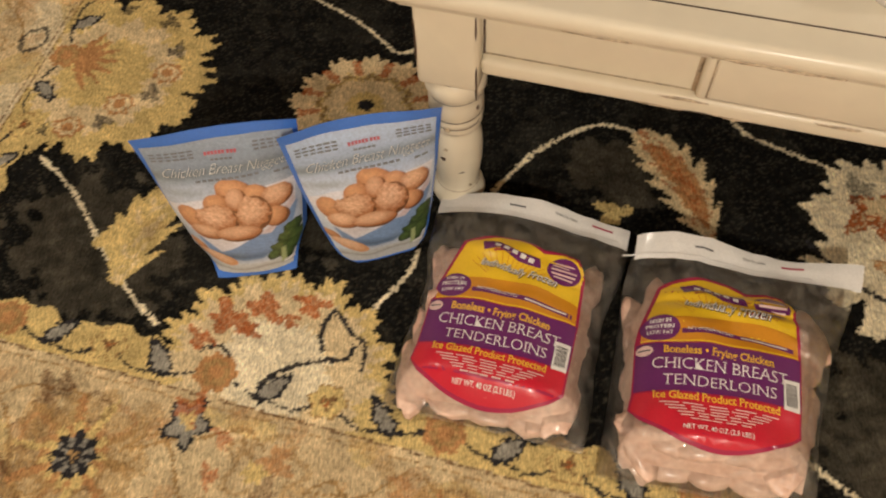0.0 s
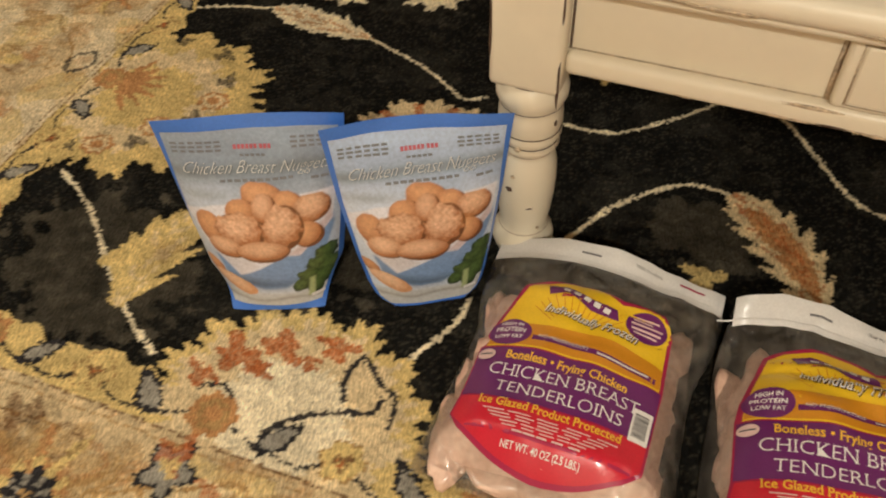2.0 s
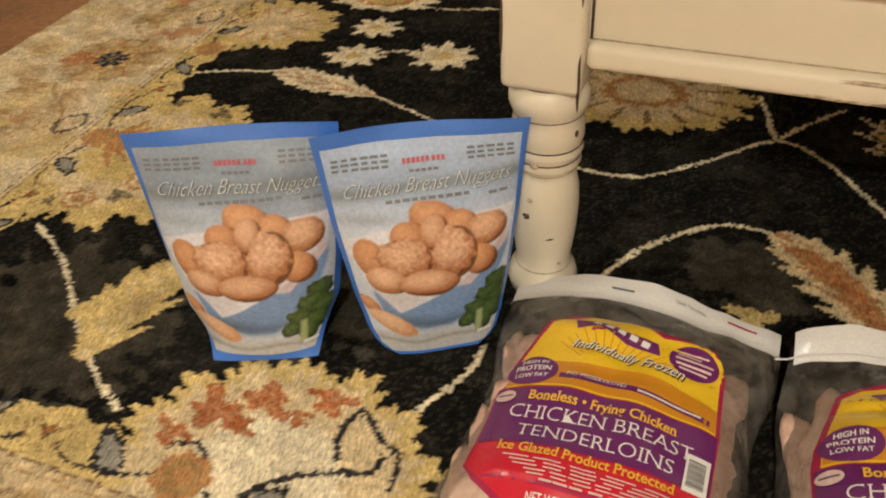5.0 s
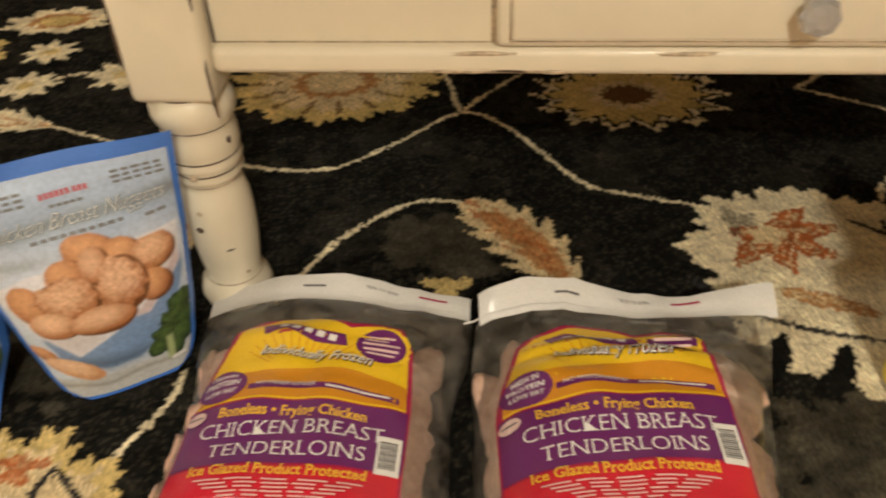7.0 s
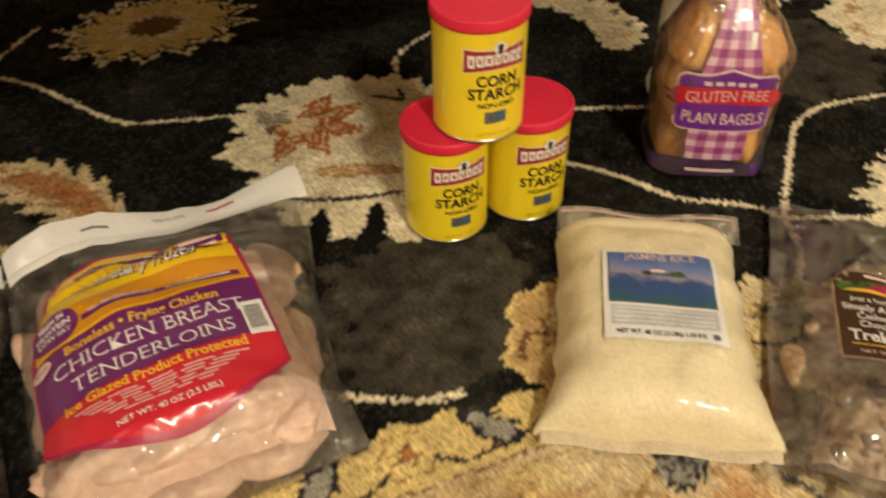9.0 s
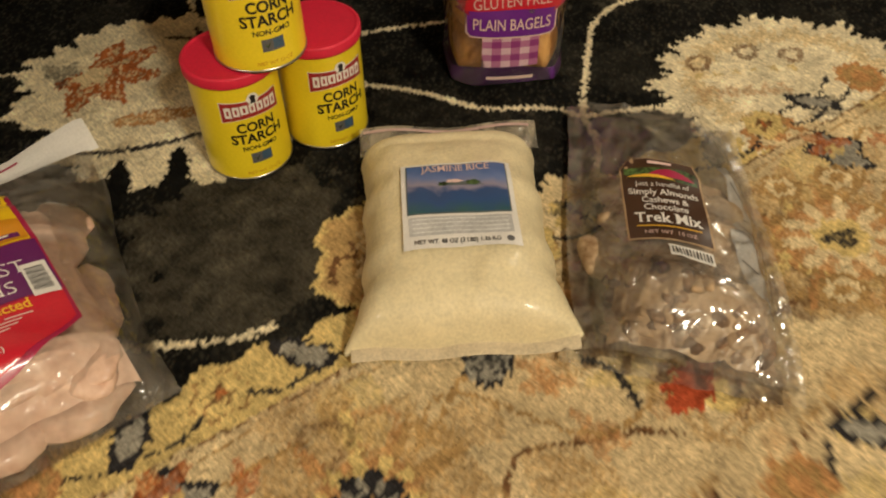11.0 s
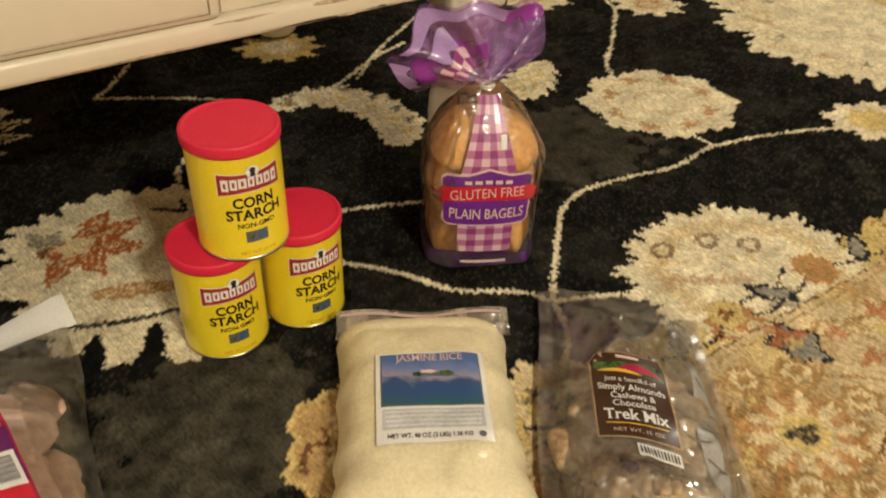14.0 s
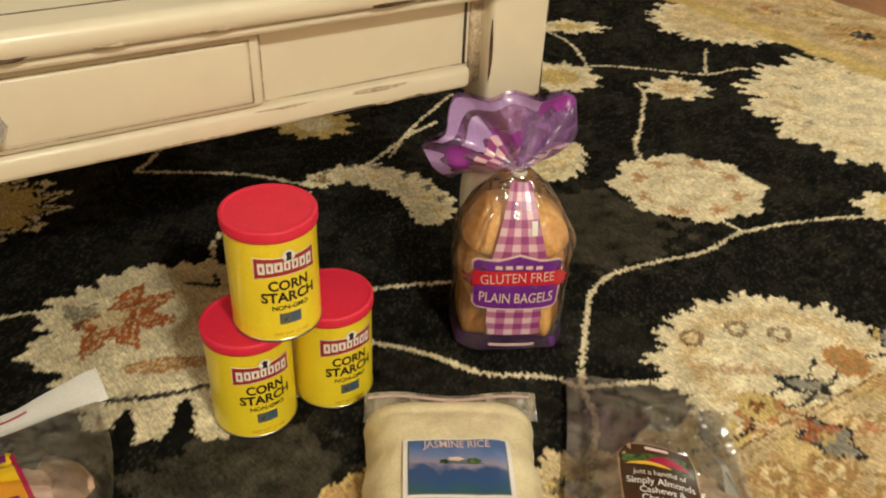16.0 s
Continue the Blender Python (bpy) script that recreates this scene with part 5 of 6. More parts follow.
def nugget_pouch(m, seed, label, sway, deep):
    pouch = empty("nugget_pouch", m, label, "food pouch", "chicken nugget pouches")
    H = 0.232
    knots = (((0, 0.053), (0.014, 0.0585), (0.05, 0.077), (0.10, 0.085), (0.16, 0.091), (0.232, 0.0965)) if seed == 1 else
             ((0, 0.040), (0.005, 0.053), (0.012, 0.0615), (0.026, 0.068), (0.06, 0.076), (0.14, 0.088), (0.232, 0.0965)))

    def half(z):
        for (z0, h0), (z1, h1) in zip(knots, knots[1:]):
            if z <= z1:
                return h0 + (h1 - h0) * (z - z0) / (z1 - z0)
        return knots[-1][1]

    def depth(z):
        t = min(max(z / H, 0), 1)
        return deep * (1 - t) ** 0.95 + 0.010 * math.sin(math.pi * t) ** 2

    def skin(a, z, side=-1):
        h = half(min(max(z, 0), H))
        w = min(abs(a) / h, 1)
        seam = (0.34 + 0.60 * math.exp(-z / 0.022)) * (1 - min(max(z / H, 0), 1))
        y = depth(z) * (seam + (1 - seam) * (1 - w ** 2.6) ** 0.75)
        crease = 0.0022 * noise.noise(Vector((a * 24, z * 34, seed * 7 + side))) * (1 - w ** 4)
        lean = sway * math.sin(2.2 * a / h + seed) * (z / H) ** 3
        return Vector((a, side * y + crease + lean, z))

    def front(a, b):
        return skin(a, b)
    face = Face(front)
    part("front_panel", sheet(lambda s, t: skin((2 * s - 1) * half(t * H), t * H), 40, 44), P_BLUE, pouch, "blue-edged glossy printed front")
    part("back_panel", sheet(lambda s, t: skin((1 - 2 * s) * half(t * H), t * H, 1), 24, 30), P_BLUE, pouch)
    part("gusset", sheet(lambda s, t: skin((2 * s - 1) * half(0), 0.0).lerp(skin((2 * s - 1) * half(0), 0.0, 1), t) + Vector((0, 0, 0.0006 + 0.008 * math.sin(math.pi * t))), 20, 8), P_BLUE, pouch)
    lo, hi = (0.0075, 0.0035)[seed - 1], 0.2185

    def spot(q, t):
        z = lo + (hi - lo) * t
        a = (2 * q - 1) * (half(z) - 0.0062)
        return a, z, face.at(a, z, 0.0008)
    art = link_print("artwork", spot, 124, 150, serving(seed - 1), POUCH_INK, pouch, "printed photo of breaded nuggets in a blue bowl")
    # words
    face.words("Chicken Breast Nuggets", 0.0010, 0.1733, 0.150, P_SCRIPT_BLUE, art, 0.0016, 1.2, 0.60, -0.016, 2 * (seed - 1))
    face.words("Chicken Breast Nuggets", 0.0, 0.1740, 0.150, P_SCRIPT, art, 0.0020, 1.2, 0.60, -0.020, 2 * (seed - 1))
    for j in range(9):
        face.bar(-0.017 + 0.0042 * j + (0.0015 if j > 5 else 0), 0.2005, 0.0031, 0.0048, P_BRAND, art, 0.0016, name="brand_mark")
    for j in range(5):
        face.bar(-0.011 + 0.0055 * j, 0.1915, 0.0042, 0.0026, P_SOFT_GREY, art, 0.0016)
    for row in range(3):
        for j in range(6):
            face.bar(-0.078 + 0.0088 * j, 0.2065 - 0.0046 * row, 0.0064 + 0.0013 * math.sin(5 * j + 3 * row), 0.0024, P_SOFT_GREY, art, 0.0016)
        for j in range(5):
            face.bar(0.043 + 0.0088 * j, 0.2080 - 0.0046 * row, 0.0064 + 0.0013 * math.sin(4 * j + 2 * row), 0.0024, P_SOFT_GREY, art, 0.0016)
    for j in range(10):
        face.bar(-0.034 + 0.0078 * j, 0.1665 + 0.0002 * j, 0.0058 + 0.001 * math.sin(4 * j), 0.0030, P_SOFT_GREY, art, 0.0018)
    for j in range(2):
        face.bar(0.060 + 0.010 * j, 0.1655, 0.0078, 0.0030, P_SOFT_GREY, art, 0.0018)
    face.bar(0.046, 0.016, 0.014, 0.0035, PAPER, art, 0.0018)
    return pouch


nugget_pouch(pose(-0.196, 0.796, 0, 0, 0, 13.5), 1, "blue pouch of chicken nuggets with grey sheen, standing on the rug", 0.004, 0.060)
nugget_pouch(pose(-0.029, 0.822, 0, 0, 0, 20.5), 2, "pale blue pouch of chicken nuggets standing beside the table leg", 0.008, 0.044)


# ---------------------------------------------------------------- rice bag
def rice_material():
    m = material("rice_grains", (0.78, 0.68, 0.44), 0.5, vary=0.075, scale=34, fine=330, coat=0.16)
    nt = m.node_tree
    co = nt.nodes.new("ShaderNodeTexCoord")
    mp = nt.nodes.new("ShaderNodeMapping")
    mp.inputs["Scale"].default_value = (1, 0.45, 1)
    mp.inputs["Rotation"].default_value = (0, 0, 0.6)
    vo = nt.nodes.new("ShaderNodeTexVoronoi")
    vo.inputs["Scale"].default_value = 330
    nt.links.new(co.outputs["Object"], mp.inputs[0])
    nt.links.new(mp.outputs[0], vo.inputs["Vector"])
    bp = nt.nodes.new("ShaderNodeBump")
    bp.inputs["Strength"].default_value, bp.inputs["Distance"].default_value = 0.22, 0.0011
    bp.invert = True
    nt.links.new(vo.outputs["Distance"], bp.inputs["Height"])
    nt.links.new(bp.outputs["Normal"], nt.nodes["Principled BSDF"].inputs["Normal"])
    return m


def scenic_print():
    """Label picture: blue sky with a pink cloud over dark blue-green water."""
    m = material("scenic_print", (0.1, 0.2, 0.4), 0.3, coat=0.4)
    nt = m.node_tree
    co = nt.nodes.new("ShaderNodeTexCoord")
    sp = nt.nodes.new("ShaderNodeSeparateXYZ")
    no = nt.nodes.new("ShaderNodeTexNoise")
    no.inputs["Scale"].default_value = 45
    ad = nt.nodes.new("ShaderNodeMath")
    ad.operation = "MULTIPLY_ADD"
    ad.inputs[1].default_value = 0.032
    mr = nt.nodes.new("ShaderNodeMapRange")
    mr.inputs["From Min"].default_value, mr.inputs["From Max"].default_value = 0.163, 0.226
    cr = nt.nodes.new("ShaderNodeValToRGB")
    e = cr.color_ramp.elements
    e[0].position, e[0].color = 0.0, (0.03, 0.11, 0.10, 1)
    e[1].position, e[1].color = 1.0, (0.07, 0.14, 0.36, 1)
    for p, c in ((0.35, (0.025, 0.075, 0.22, 1)), (0.52, (0.03, 0.07, 0.20, 1)), (0.62, (0.28, 0.25, 0.34, 1)), (0.78, (0.14, 0.20, 0.42, 1))):
        e.new(p).color = c
    nt.links.new(co.outputs["Object"], sp.inputs[0])
    nt.links.new(co.outputs["Object"], no.inputs["Vector"])
    nt.links.new(no.outputs["Fac"], ad.inputs[0])
    nt.links.new(sp.outputs["Y"], ad.inputs[2])
    nt.links.new(ad.outputs[0], mr.inputs["Value"])
    nt.links.new(mr.outputs[0], cr.inputs[0])
    nt.links.new(cr.outputs[0], nt.nodes["Principled BSDF"].inputs["Base Color"])
    return m


RICE, SCENIC = rice_material(), scenic_print()
SEAM = material("hazy_seam_film", (0.66, 0.56, 0.39), 0.3, vary=0.12, scale=60, coat=0.4)
FILM_SEAM = clear_film("folded_film", 0.12, 0.04, 0.003, (0.97, 0.96, 0.93), 24.0, 0.30, (0.75, 0.66, 0.50))
TEXT_GREY = material("pale_grey_print", (0.56, 0.56, 0.57), 0.3, coat=0.3)


def rice_bag():
    bag = empty("rice_bag", pose(0.667, 0.335, 0, 0, 0, -38.5), "clear plastic bag of white jasmine rice with a picture label", "rice bag")
    B0, B1, C = 0.050, 0.288, 0.010

    def half(b):
        t = (b - B0) / (B1 - B0)
        return 0.0810 + 0.016 * max(0, 1 - 2.2 * t) ** 2.4 + 0.003 * max(0, 2 * t - 1) ** 3 + 0.0016 * math.sin(23 * t) + 0.001 * math.sin(41 * t + 1)

    def ht(a, b, thick=0.050, grain=1.0):
        t = min(max((b - B0) / (B1 - B0), 0), 1)
        w = min(abs(a) / half(b), 1)
        dome = (1 - w ** 4.2) ** 0.6 * (1 - abs(2 * t - 1) ** (9 if t > 0.5 else 6)) ** 0.55 * (0.92 + 0.12 * t - 0.42 * t ** 4)
        lumps = 0.0034 * noise.noise(Vector((a * 26, b * 22, 3))) + grain * 0.0014 * noise.noise(Vector((a * 70, b * 62, 8))) + grain * 0.0006 * noise.noise(Vector((a * 190, b * 170, 1)))
        sag = 0.014 * max(0, t - 0.9) / 0.1
        return 0.006 + thick * dome + sag * (1 - w ** 6) + lumps * (1 - w ** 4) * min(1, 8 * t, 8 * (1 - t))

    face = Face(lambda a, b: Vector((a + 0.0045 + C, b - 0.0045, ht(a + 0.0045, b - 0.0045, grain=0.0))))
    part("rice", sheet(lambda s, t: Vector((C + (2 * s - 1) * half(B0 + t * (B1 - B0)), B0 + t * (B1 - B0), ht((2 * s - 1) * half(B0 + t * (B1 - B0)), B0 + t * (B1 - B0)))), 60, 70), RICE, bag, "packed white rice grains")
    part("underside", sheet(lambda s, t: Vector((C + (1 - 2 * s) * half(B0 + t * (B1 - B0)), B0 + t * (B1 - B0), 0.003)), 8, 8), RICE, bag)
    part("seam", sheet(lambda s, t: Vector((C + (2 * s - 1) * (0.0845 + 0.003 * s), B1 - 0.020 + 0.032 * t, 0.021 + 0.003 * math.sin(9 * s) + 0.008 * t)), 24, 6), FILM_SEAM, bag, "flat hazy top seam")
    part("zip", sheet(lambda s, t: Vector((C + (2 * s - 1) * 0.081, B1 + 0.004 + 0.004 * t, 0.0290 + 0.003 * math.sin(9 * s))), 24, 2), material("pink_zip", (0.60, 0.43, 0.40), 0.3), bag, "pinkish zip line")
    part("seam", sheet(lambda s, t: Vector((C + (2 * s - 1) * 0.092, B0 - 0.009 + 0.014 * t, 0.005 + 0.005 * t + 0.002 * math.sin(14 * s))), 24, 3), SEAM, bag)
    L, R = -0.050, 0.046
    lab = face.patch("label", [(L, 0.118), (R, 0.118), (R, 0.222), (L, 0.222)], P_WHITE, bag, 0.0024, 0.008, "white sticker with a blue landscape picture")
    face.patch("picture_edge", [(L + 0.004, 0.157), (R - 0.004, 0.157), (R - 0.004, 0.2195), (L + 0.004, 0.2195)], SLATE, lab, 0.0028)
    face.patch("picture", [(L + 0.0052, 0.1585), (R - 0.0052, 0.1585), (R - 0.0052, 0.218), (L + 0.0052, 0.218)], SCENIC, lab, 0.0032, 0.006)
    face.patch("island", arc_points(-0.020, 0.1895, 0.022, 0.1895, 0.0045, 8), SLATE, lab, 0.0036)
    face.oval("tree", 0.012, 0.1925, 0.006, 0.0032, GREENS, lab, 0.0040, 24, 0.15, 5)
    face.oval("tree", -0.014, 0.1915, 0.004, 0.0024, GREENS, lab, 0.0040, 24, 0.15, 5)
    face.oval("cloud", -0.004, 0.1945, 0.007, 0.0022, P_LIGHT, lab, 0.0040, 24, 0.12, 5)
    face.words("JASMINE RICE", -0.002, 0.2085, 0.060, P_LIGHT, lab, 0.0040, 1.25, 0, 0.006, serif=True)
    face.bar(-0.002, 0.1430, 0.086, 0.0220, TEXT_GREY, lab, 0.0027, name="text_block")
    for k in range(4):
        face.bar(-0.002, 0.1505 - 0.0050 * k, 0.080, 0.0014, P_SCRIPT, lab, 0.0031)
    face.words("NET WT. 48 OZ (3 LBS) 1.36 KG", -0.006, 0.1225, 0.070, INK_BLACK, lab, 0.0030, 1.3, 0, 0.015)
    face.oval("seal", 0.037, 0.1245, 0.003, 0.003, P_GREY, lab, 0.0030)


rice_bag()


# ---------------------------------------------------------------- trail mix bag
NUT = material("almond_brown", (0.30, 0.17, 0.085), 0.6, vary=0.25, scale=60, bump=0.001, bump_scale=200)
CASHEW = material("cashew_cream", (0.52, 0.36, 0.21), 0.6, vary=0.12, scale=60)
CHOC = material("dark_chocolate", (0.14, 0.075, 0.04), 0.5, vary=0.2, scale=50)
PACK = material("hazy_inner_pack", (0.56, 0.42, 0.27), 0.5, vary=0.2, scale=30, fine=150, tint=(0.26, 0.15, 0.07), bump=0.002, bump_scale=60, coat=0.1)
FOIL = material("grey_foil_pack", (0.56, 0.55, 0.54), 0.38, metal=0.1, vary=0.15, scale=30, bump=0.002, bump_scale=60)


def trail_mix_bag():
    bag = empty("trail_mix_bag", pose(0.8095, 0.226, 0, 0, 0, -56), "clear crinkled bag of nut and chocolate packs with brown label", "snack bag")
    C = -0.014
    B0, B1 = 0.012, 0.318

    def half(b):
        t = (b - B0) / (B1 - B0)
        return 0.087 + 0.003 * t + 0.005 * math.sin(5 * t)

    def slant(b):
        return 0.014 - 0.056 * (b - B0) / (B1 - B0)

    def ht(a, b):
        t = min(max((b - B0) / (B1 - B0), 0), 1)
        w = min(abs(a - slant(b)) / half(b), 1)
        body = min(1, (t / 0.16)) ** 0.7 * (1 - 0.75 * max(0, (t - 0.62) / 0.38) ** 1.1)
        free = 1 - 0.95 * math.exp(-((a + 0.022) / 0.046) ** 4 - ((b - 0.140) / 0.066) ** 4)
        ridge = 0.011 * (1 - abs(noise.noise(Vector((a * 11 + b * 7, b * 8 - a * 9, 5))))) ** 5 * free + 0.006 * free * (1 - abs(noise.noise(Vector((a * 22 - b * 9, b * 13 + a * 8, 2))))) ** 6
        return 0.006 + 0.046 * body * (1 - min(1, w / 0.84) ** 2.2) ** 0.8 + ridge * (1 - w ** 2.8) ** 0.7

    face = Face(lambda a, b: Vector((a + C, b, ht(a, b))))
    part("film", sheet(lambda s, t: face.at(slant(B0 + t * (B1 - B0)) + (2 * s - 1) * half(B0 + t * (B1 - B0)), B0 + t * (B1 - B0)), 110, 150), FILM_CRISP, bag, "clear crinkled plastic film")
    part("back_film", sheet(lambda s, t: Vector((C + slant(B0 + t * (B1 - B0)) + (2 * s - 1) * half(B0 + t * (B1 - B0)), B0 + t * (B1 - B0), 0.003)), 8, 8), FILM_LIGHT, bag)
    part("seal_strip", sheet(lambda s, t: Vector((C + 0.004 + (2 * s - 1) * (0.092 + 0.004 * math.sin(20 * s)), B0 - 0.014 + 0.018 * t, 0.004 + 0.0015 * math.sin(40 * s) + 0.002 * t)), 40, 3), FILM, bag)
    rng = random.Random(5)
    kinds = ((NUT, "almond", 0.012, 0.0075, 0.0060), (CASHEW, "cashew", 0.013, 0.0065, 0.0060), (CHOC, "chocolate_chunk", 0.009, 0.0075, 0.0065), (NUT, "almond", 0.011, 0.007, 0.006))
    stock = []
    for k in range(8):
        mat, name, rx, ry, rz = kinds[k % 4]
        stock.append((part(name, blob(rx * 0.8, ry * 0.9, rz * 0.85, 200 + k, 0.25), mat, bag), name))
    spots = []
    for i in range(120):
        b = 0.028 + 0.075 * rng.random() ** 1.3
        a = slant(b) + rng.uniform(-0.062, 0.040 if b > 0.07 else 0.062)
        spots.append((a, b, max(0.012, (ht(a, b) - 0.012) * rng.choice((1, 0.9, 0.8)))))
    for i, (a, b, z) in enumerate(spots):
        src, name = stock[i % 8]
        o = src if i < 8 else new(name, src.data)
        o.parent = bag
        o.matrix_local = pose(a + C, b, z, rng.uniform(-40, 40), rng.uniform(-40, 40), rng.uniform(0, 360))
    for k, (a, b, rx, ry, q) in enumerate(((-0.058, 0.180, 0.020, 0.020, 20), (-0.060, 0.110, 0.026, 0.030, 0), (-0.040, 0.155, 0.036, 0.026, 50), (0.018, 0.160, 0.030, 0.024, 10), (-0.015, 0.100, 0.038, 0.024, -30), (0.030, 0.105, 0.024, 0.024, 0))):
        o = part("inner_pack", blob(rx, ry, 0.012, 70 + k, 0.35, 3), PACK, bag, "hazy inner pack of nuts")
        o.matrix_local = pose(a + C, b, max(0.014, ht(a, b) - 0.022), 0, 0, q)
    part("nut_bed", sheet(lambda s, t: Vector((C + slant(0.02 + 0.175 * t) + 0.016 * t + (2 * s - 1) * (0.066 - 0.016 * t), 0.02 + 0.175 * t, max(0.008, ht(slant(0.02 + 0.175 * t) + 0.016 * t + (2 * s - 1) * (0.066 - 0.016 * t), 0.02 + 0.175 * t) - 0.010 - 0.03 * max(0, t - 0.82) + 0.007 * noise.noise(Vector((s * 8, t * 12, 3)))))), 44, 60), PACK, bag, "packed nuts in hazy inner packs")
    # a folded inner pack against the side
    def foil_at(s, t, up=0.0):
        b = 0.222 - 0.140 * t
        a = slant(b) + 0.046 + 0.024 * s + 0.004 * math.sin(7 * t)
        return Vector((a + C, b, ht(a, b) - 0.006 + 0.0025 * math.sin(9 * t + 4 * s) + up))

    pk = part("inner_pack", sheet(lambda s, t: foil_at(s, t), 12, 40), FOIL, bag, "grey foil inner pack")
    for k in range(4):
        part("fold_line", sheet(lambda s, t: foil_at(0.15 + 0.7 * s, 0.15 + 0.22 * k + 0.018 * t, 0.001), 6, 1), P_GREY, pk)
    # the label sits askew
    flat = face

    def askew(a, b):
        x, y = (a + 0.036) * 1.02, (b - 0.156) * 0.92
        return flat.f(-0.0235 + x - 0.20 * y, 0.150 + y - 0.06 * x)
    face = Face(askew)
    L, R, T, B = -0.068, -0.004, 0.206, 0.106
    edge = face.patch("label_edge", [(L - 0.0015, B - 0.0015), (R + 0.0015, B - 0.0015), (R + 0.0015, T - 0.016), (R - 0.003, T + 0.001), (L + 0.005, T + 0.001), (L - 0.0015, T - 0.012)], CASHEW, bag, 0.0010, 0.006)
    lab = face.patch("label", [(L, B), (R, B), (R, T - 0.016), (R - 0.004, T), (L + 0.006, T), (L, T - 0.012)], P_BROWN, bag, 0.0015, 0.006, "brown printed label with gold lettering")
    face.patch("label_picture", [(L + 0.002, T - 0.022), (R - 0.002, T - 0.026), (R - 0.002, T - 0.012), (R - 0.012, T - 0.008), (L + 0.002, T - 0.012)], GREENS, lab, 0.0016, 0.006)
    face.patch("label_picture", arc_points(L + 0.020, T - 0.020, R - 0.004, T - 0.022, 0.010, 8), P_MAGENTA, lab, 0.0020, 0.006)
    face.patch("label_picture", arc_points(L + 0.004, T - 0.022, R - 0.020, T - 0.024, 0.004, 8), P_GOLD, lab, 0.0022, 0.006)
    cx = (L + R) / 2
    face.bar(cx, T - 0.004, 0.020, 0.003, P_LIGHT, lab, 0.0018, name="brand_mark")
    face.words("Just a handful of", cx, 0.1720, 0.044, P_WHITE, lab, 0.0022, 1.2)
    face.words("Simply Almonds", cx, 0.1610, 0.056, P_WHITE, lab, 0.0022, 1.25, 0, 0.01)
    face.words("Cashews &", cx, 0.1510, 0.037, P_WHITE, lab, 0.0022, 1.25, 0, 0.01)
    face.words("Chocolate", cx, 0.1415, 0.035, P_WHITE, lab, 0.0022, 1.25, 0, 0.01)
    face.words("Trek Mix", cx, 0.1260, 0.053, P_WHITE, lab, 0.0022, 1.25, 0, 0.02, serif=True)
    face.bar(cx, 0.1215, 0.050, 0.0012, P_GOLD, lab, 0.0018)
    face.words("NET WT. 15 OZ", cx, 0.1110, 0.040, P_LIGHT, lab, 0.0022, 1.1)
    code = face.patch("barcode", [(-0.041, 0.082), (-0.006, 0.082), (-0.006, 0.098), (-0.041, 0.098)], P_WHITE, bag, 0.0016)
    for k in range(12):
        face.bar(-0.0385 + 0.0027 * k, 0.090, (0.0008, 0.0014, 0.0011)[k % 3], 0.010, INK_BLACK, code, 0.0021, name="barcode_line")


trail_mix_bag()


# ---------------------------------------------------------------- bagels
BAGEL = material("bagel_crust", (0.86, 0.50, 0.16), 0.45, vary=0.15, scale=16, fine=160, tint=(0.68, 0.32, 0.085), bump=0.0008, bump_scale=120)
FILM_LILAC = clear_film("lilac_film", 0.24, 0.015, 0.002, (0.82, 0.66, 0.86), 12.0, 0.30, (0.42, 0.22, 0.56))
FILM_BREAD = clear_film("bread_bag_film", 0.10, 0.02, 0.003, (0.985, 0.98, 0.975), 16.0, 0.05)
TAIL_PURPLE = material("tail_purple", (0.26, 0.03, 0.30), 0.32, vary=0.12, scale=40, coat=0.3)
B_PURPLE = material("bag_purple", (0.17, 0.025, 0.30), 0.28, vary=0.06, coat=0.3)
B_LILAC = material("bag_lilac", (0.42, 0.27, 0.58), 0.28, vary=0.1, coat=0.3)
CHECK_MID = material("gingham_mid", (0.48, 0.18, 0.34), 0.3, vary=0.04, coat=0.3)
CHECK_DARK = material("gingham_dark", (0.30, 0.05, 0.22), 0.3, vary=0.04, coat=0.3)
CHECK_PALE = material("gingham_pale", (0.72, 0.50, 0.58), 0.3, vary=0.04, coat=0.3)


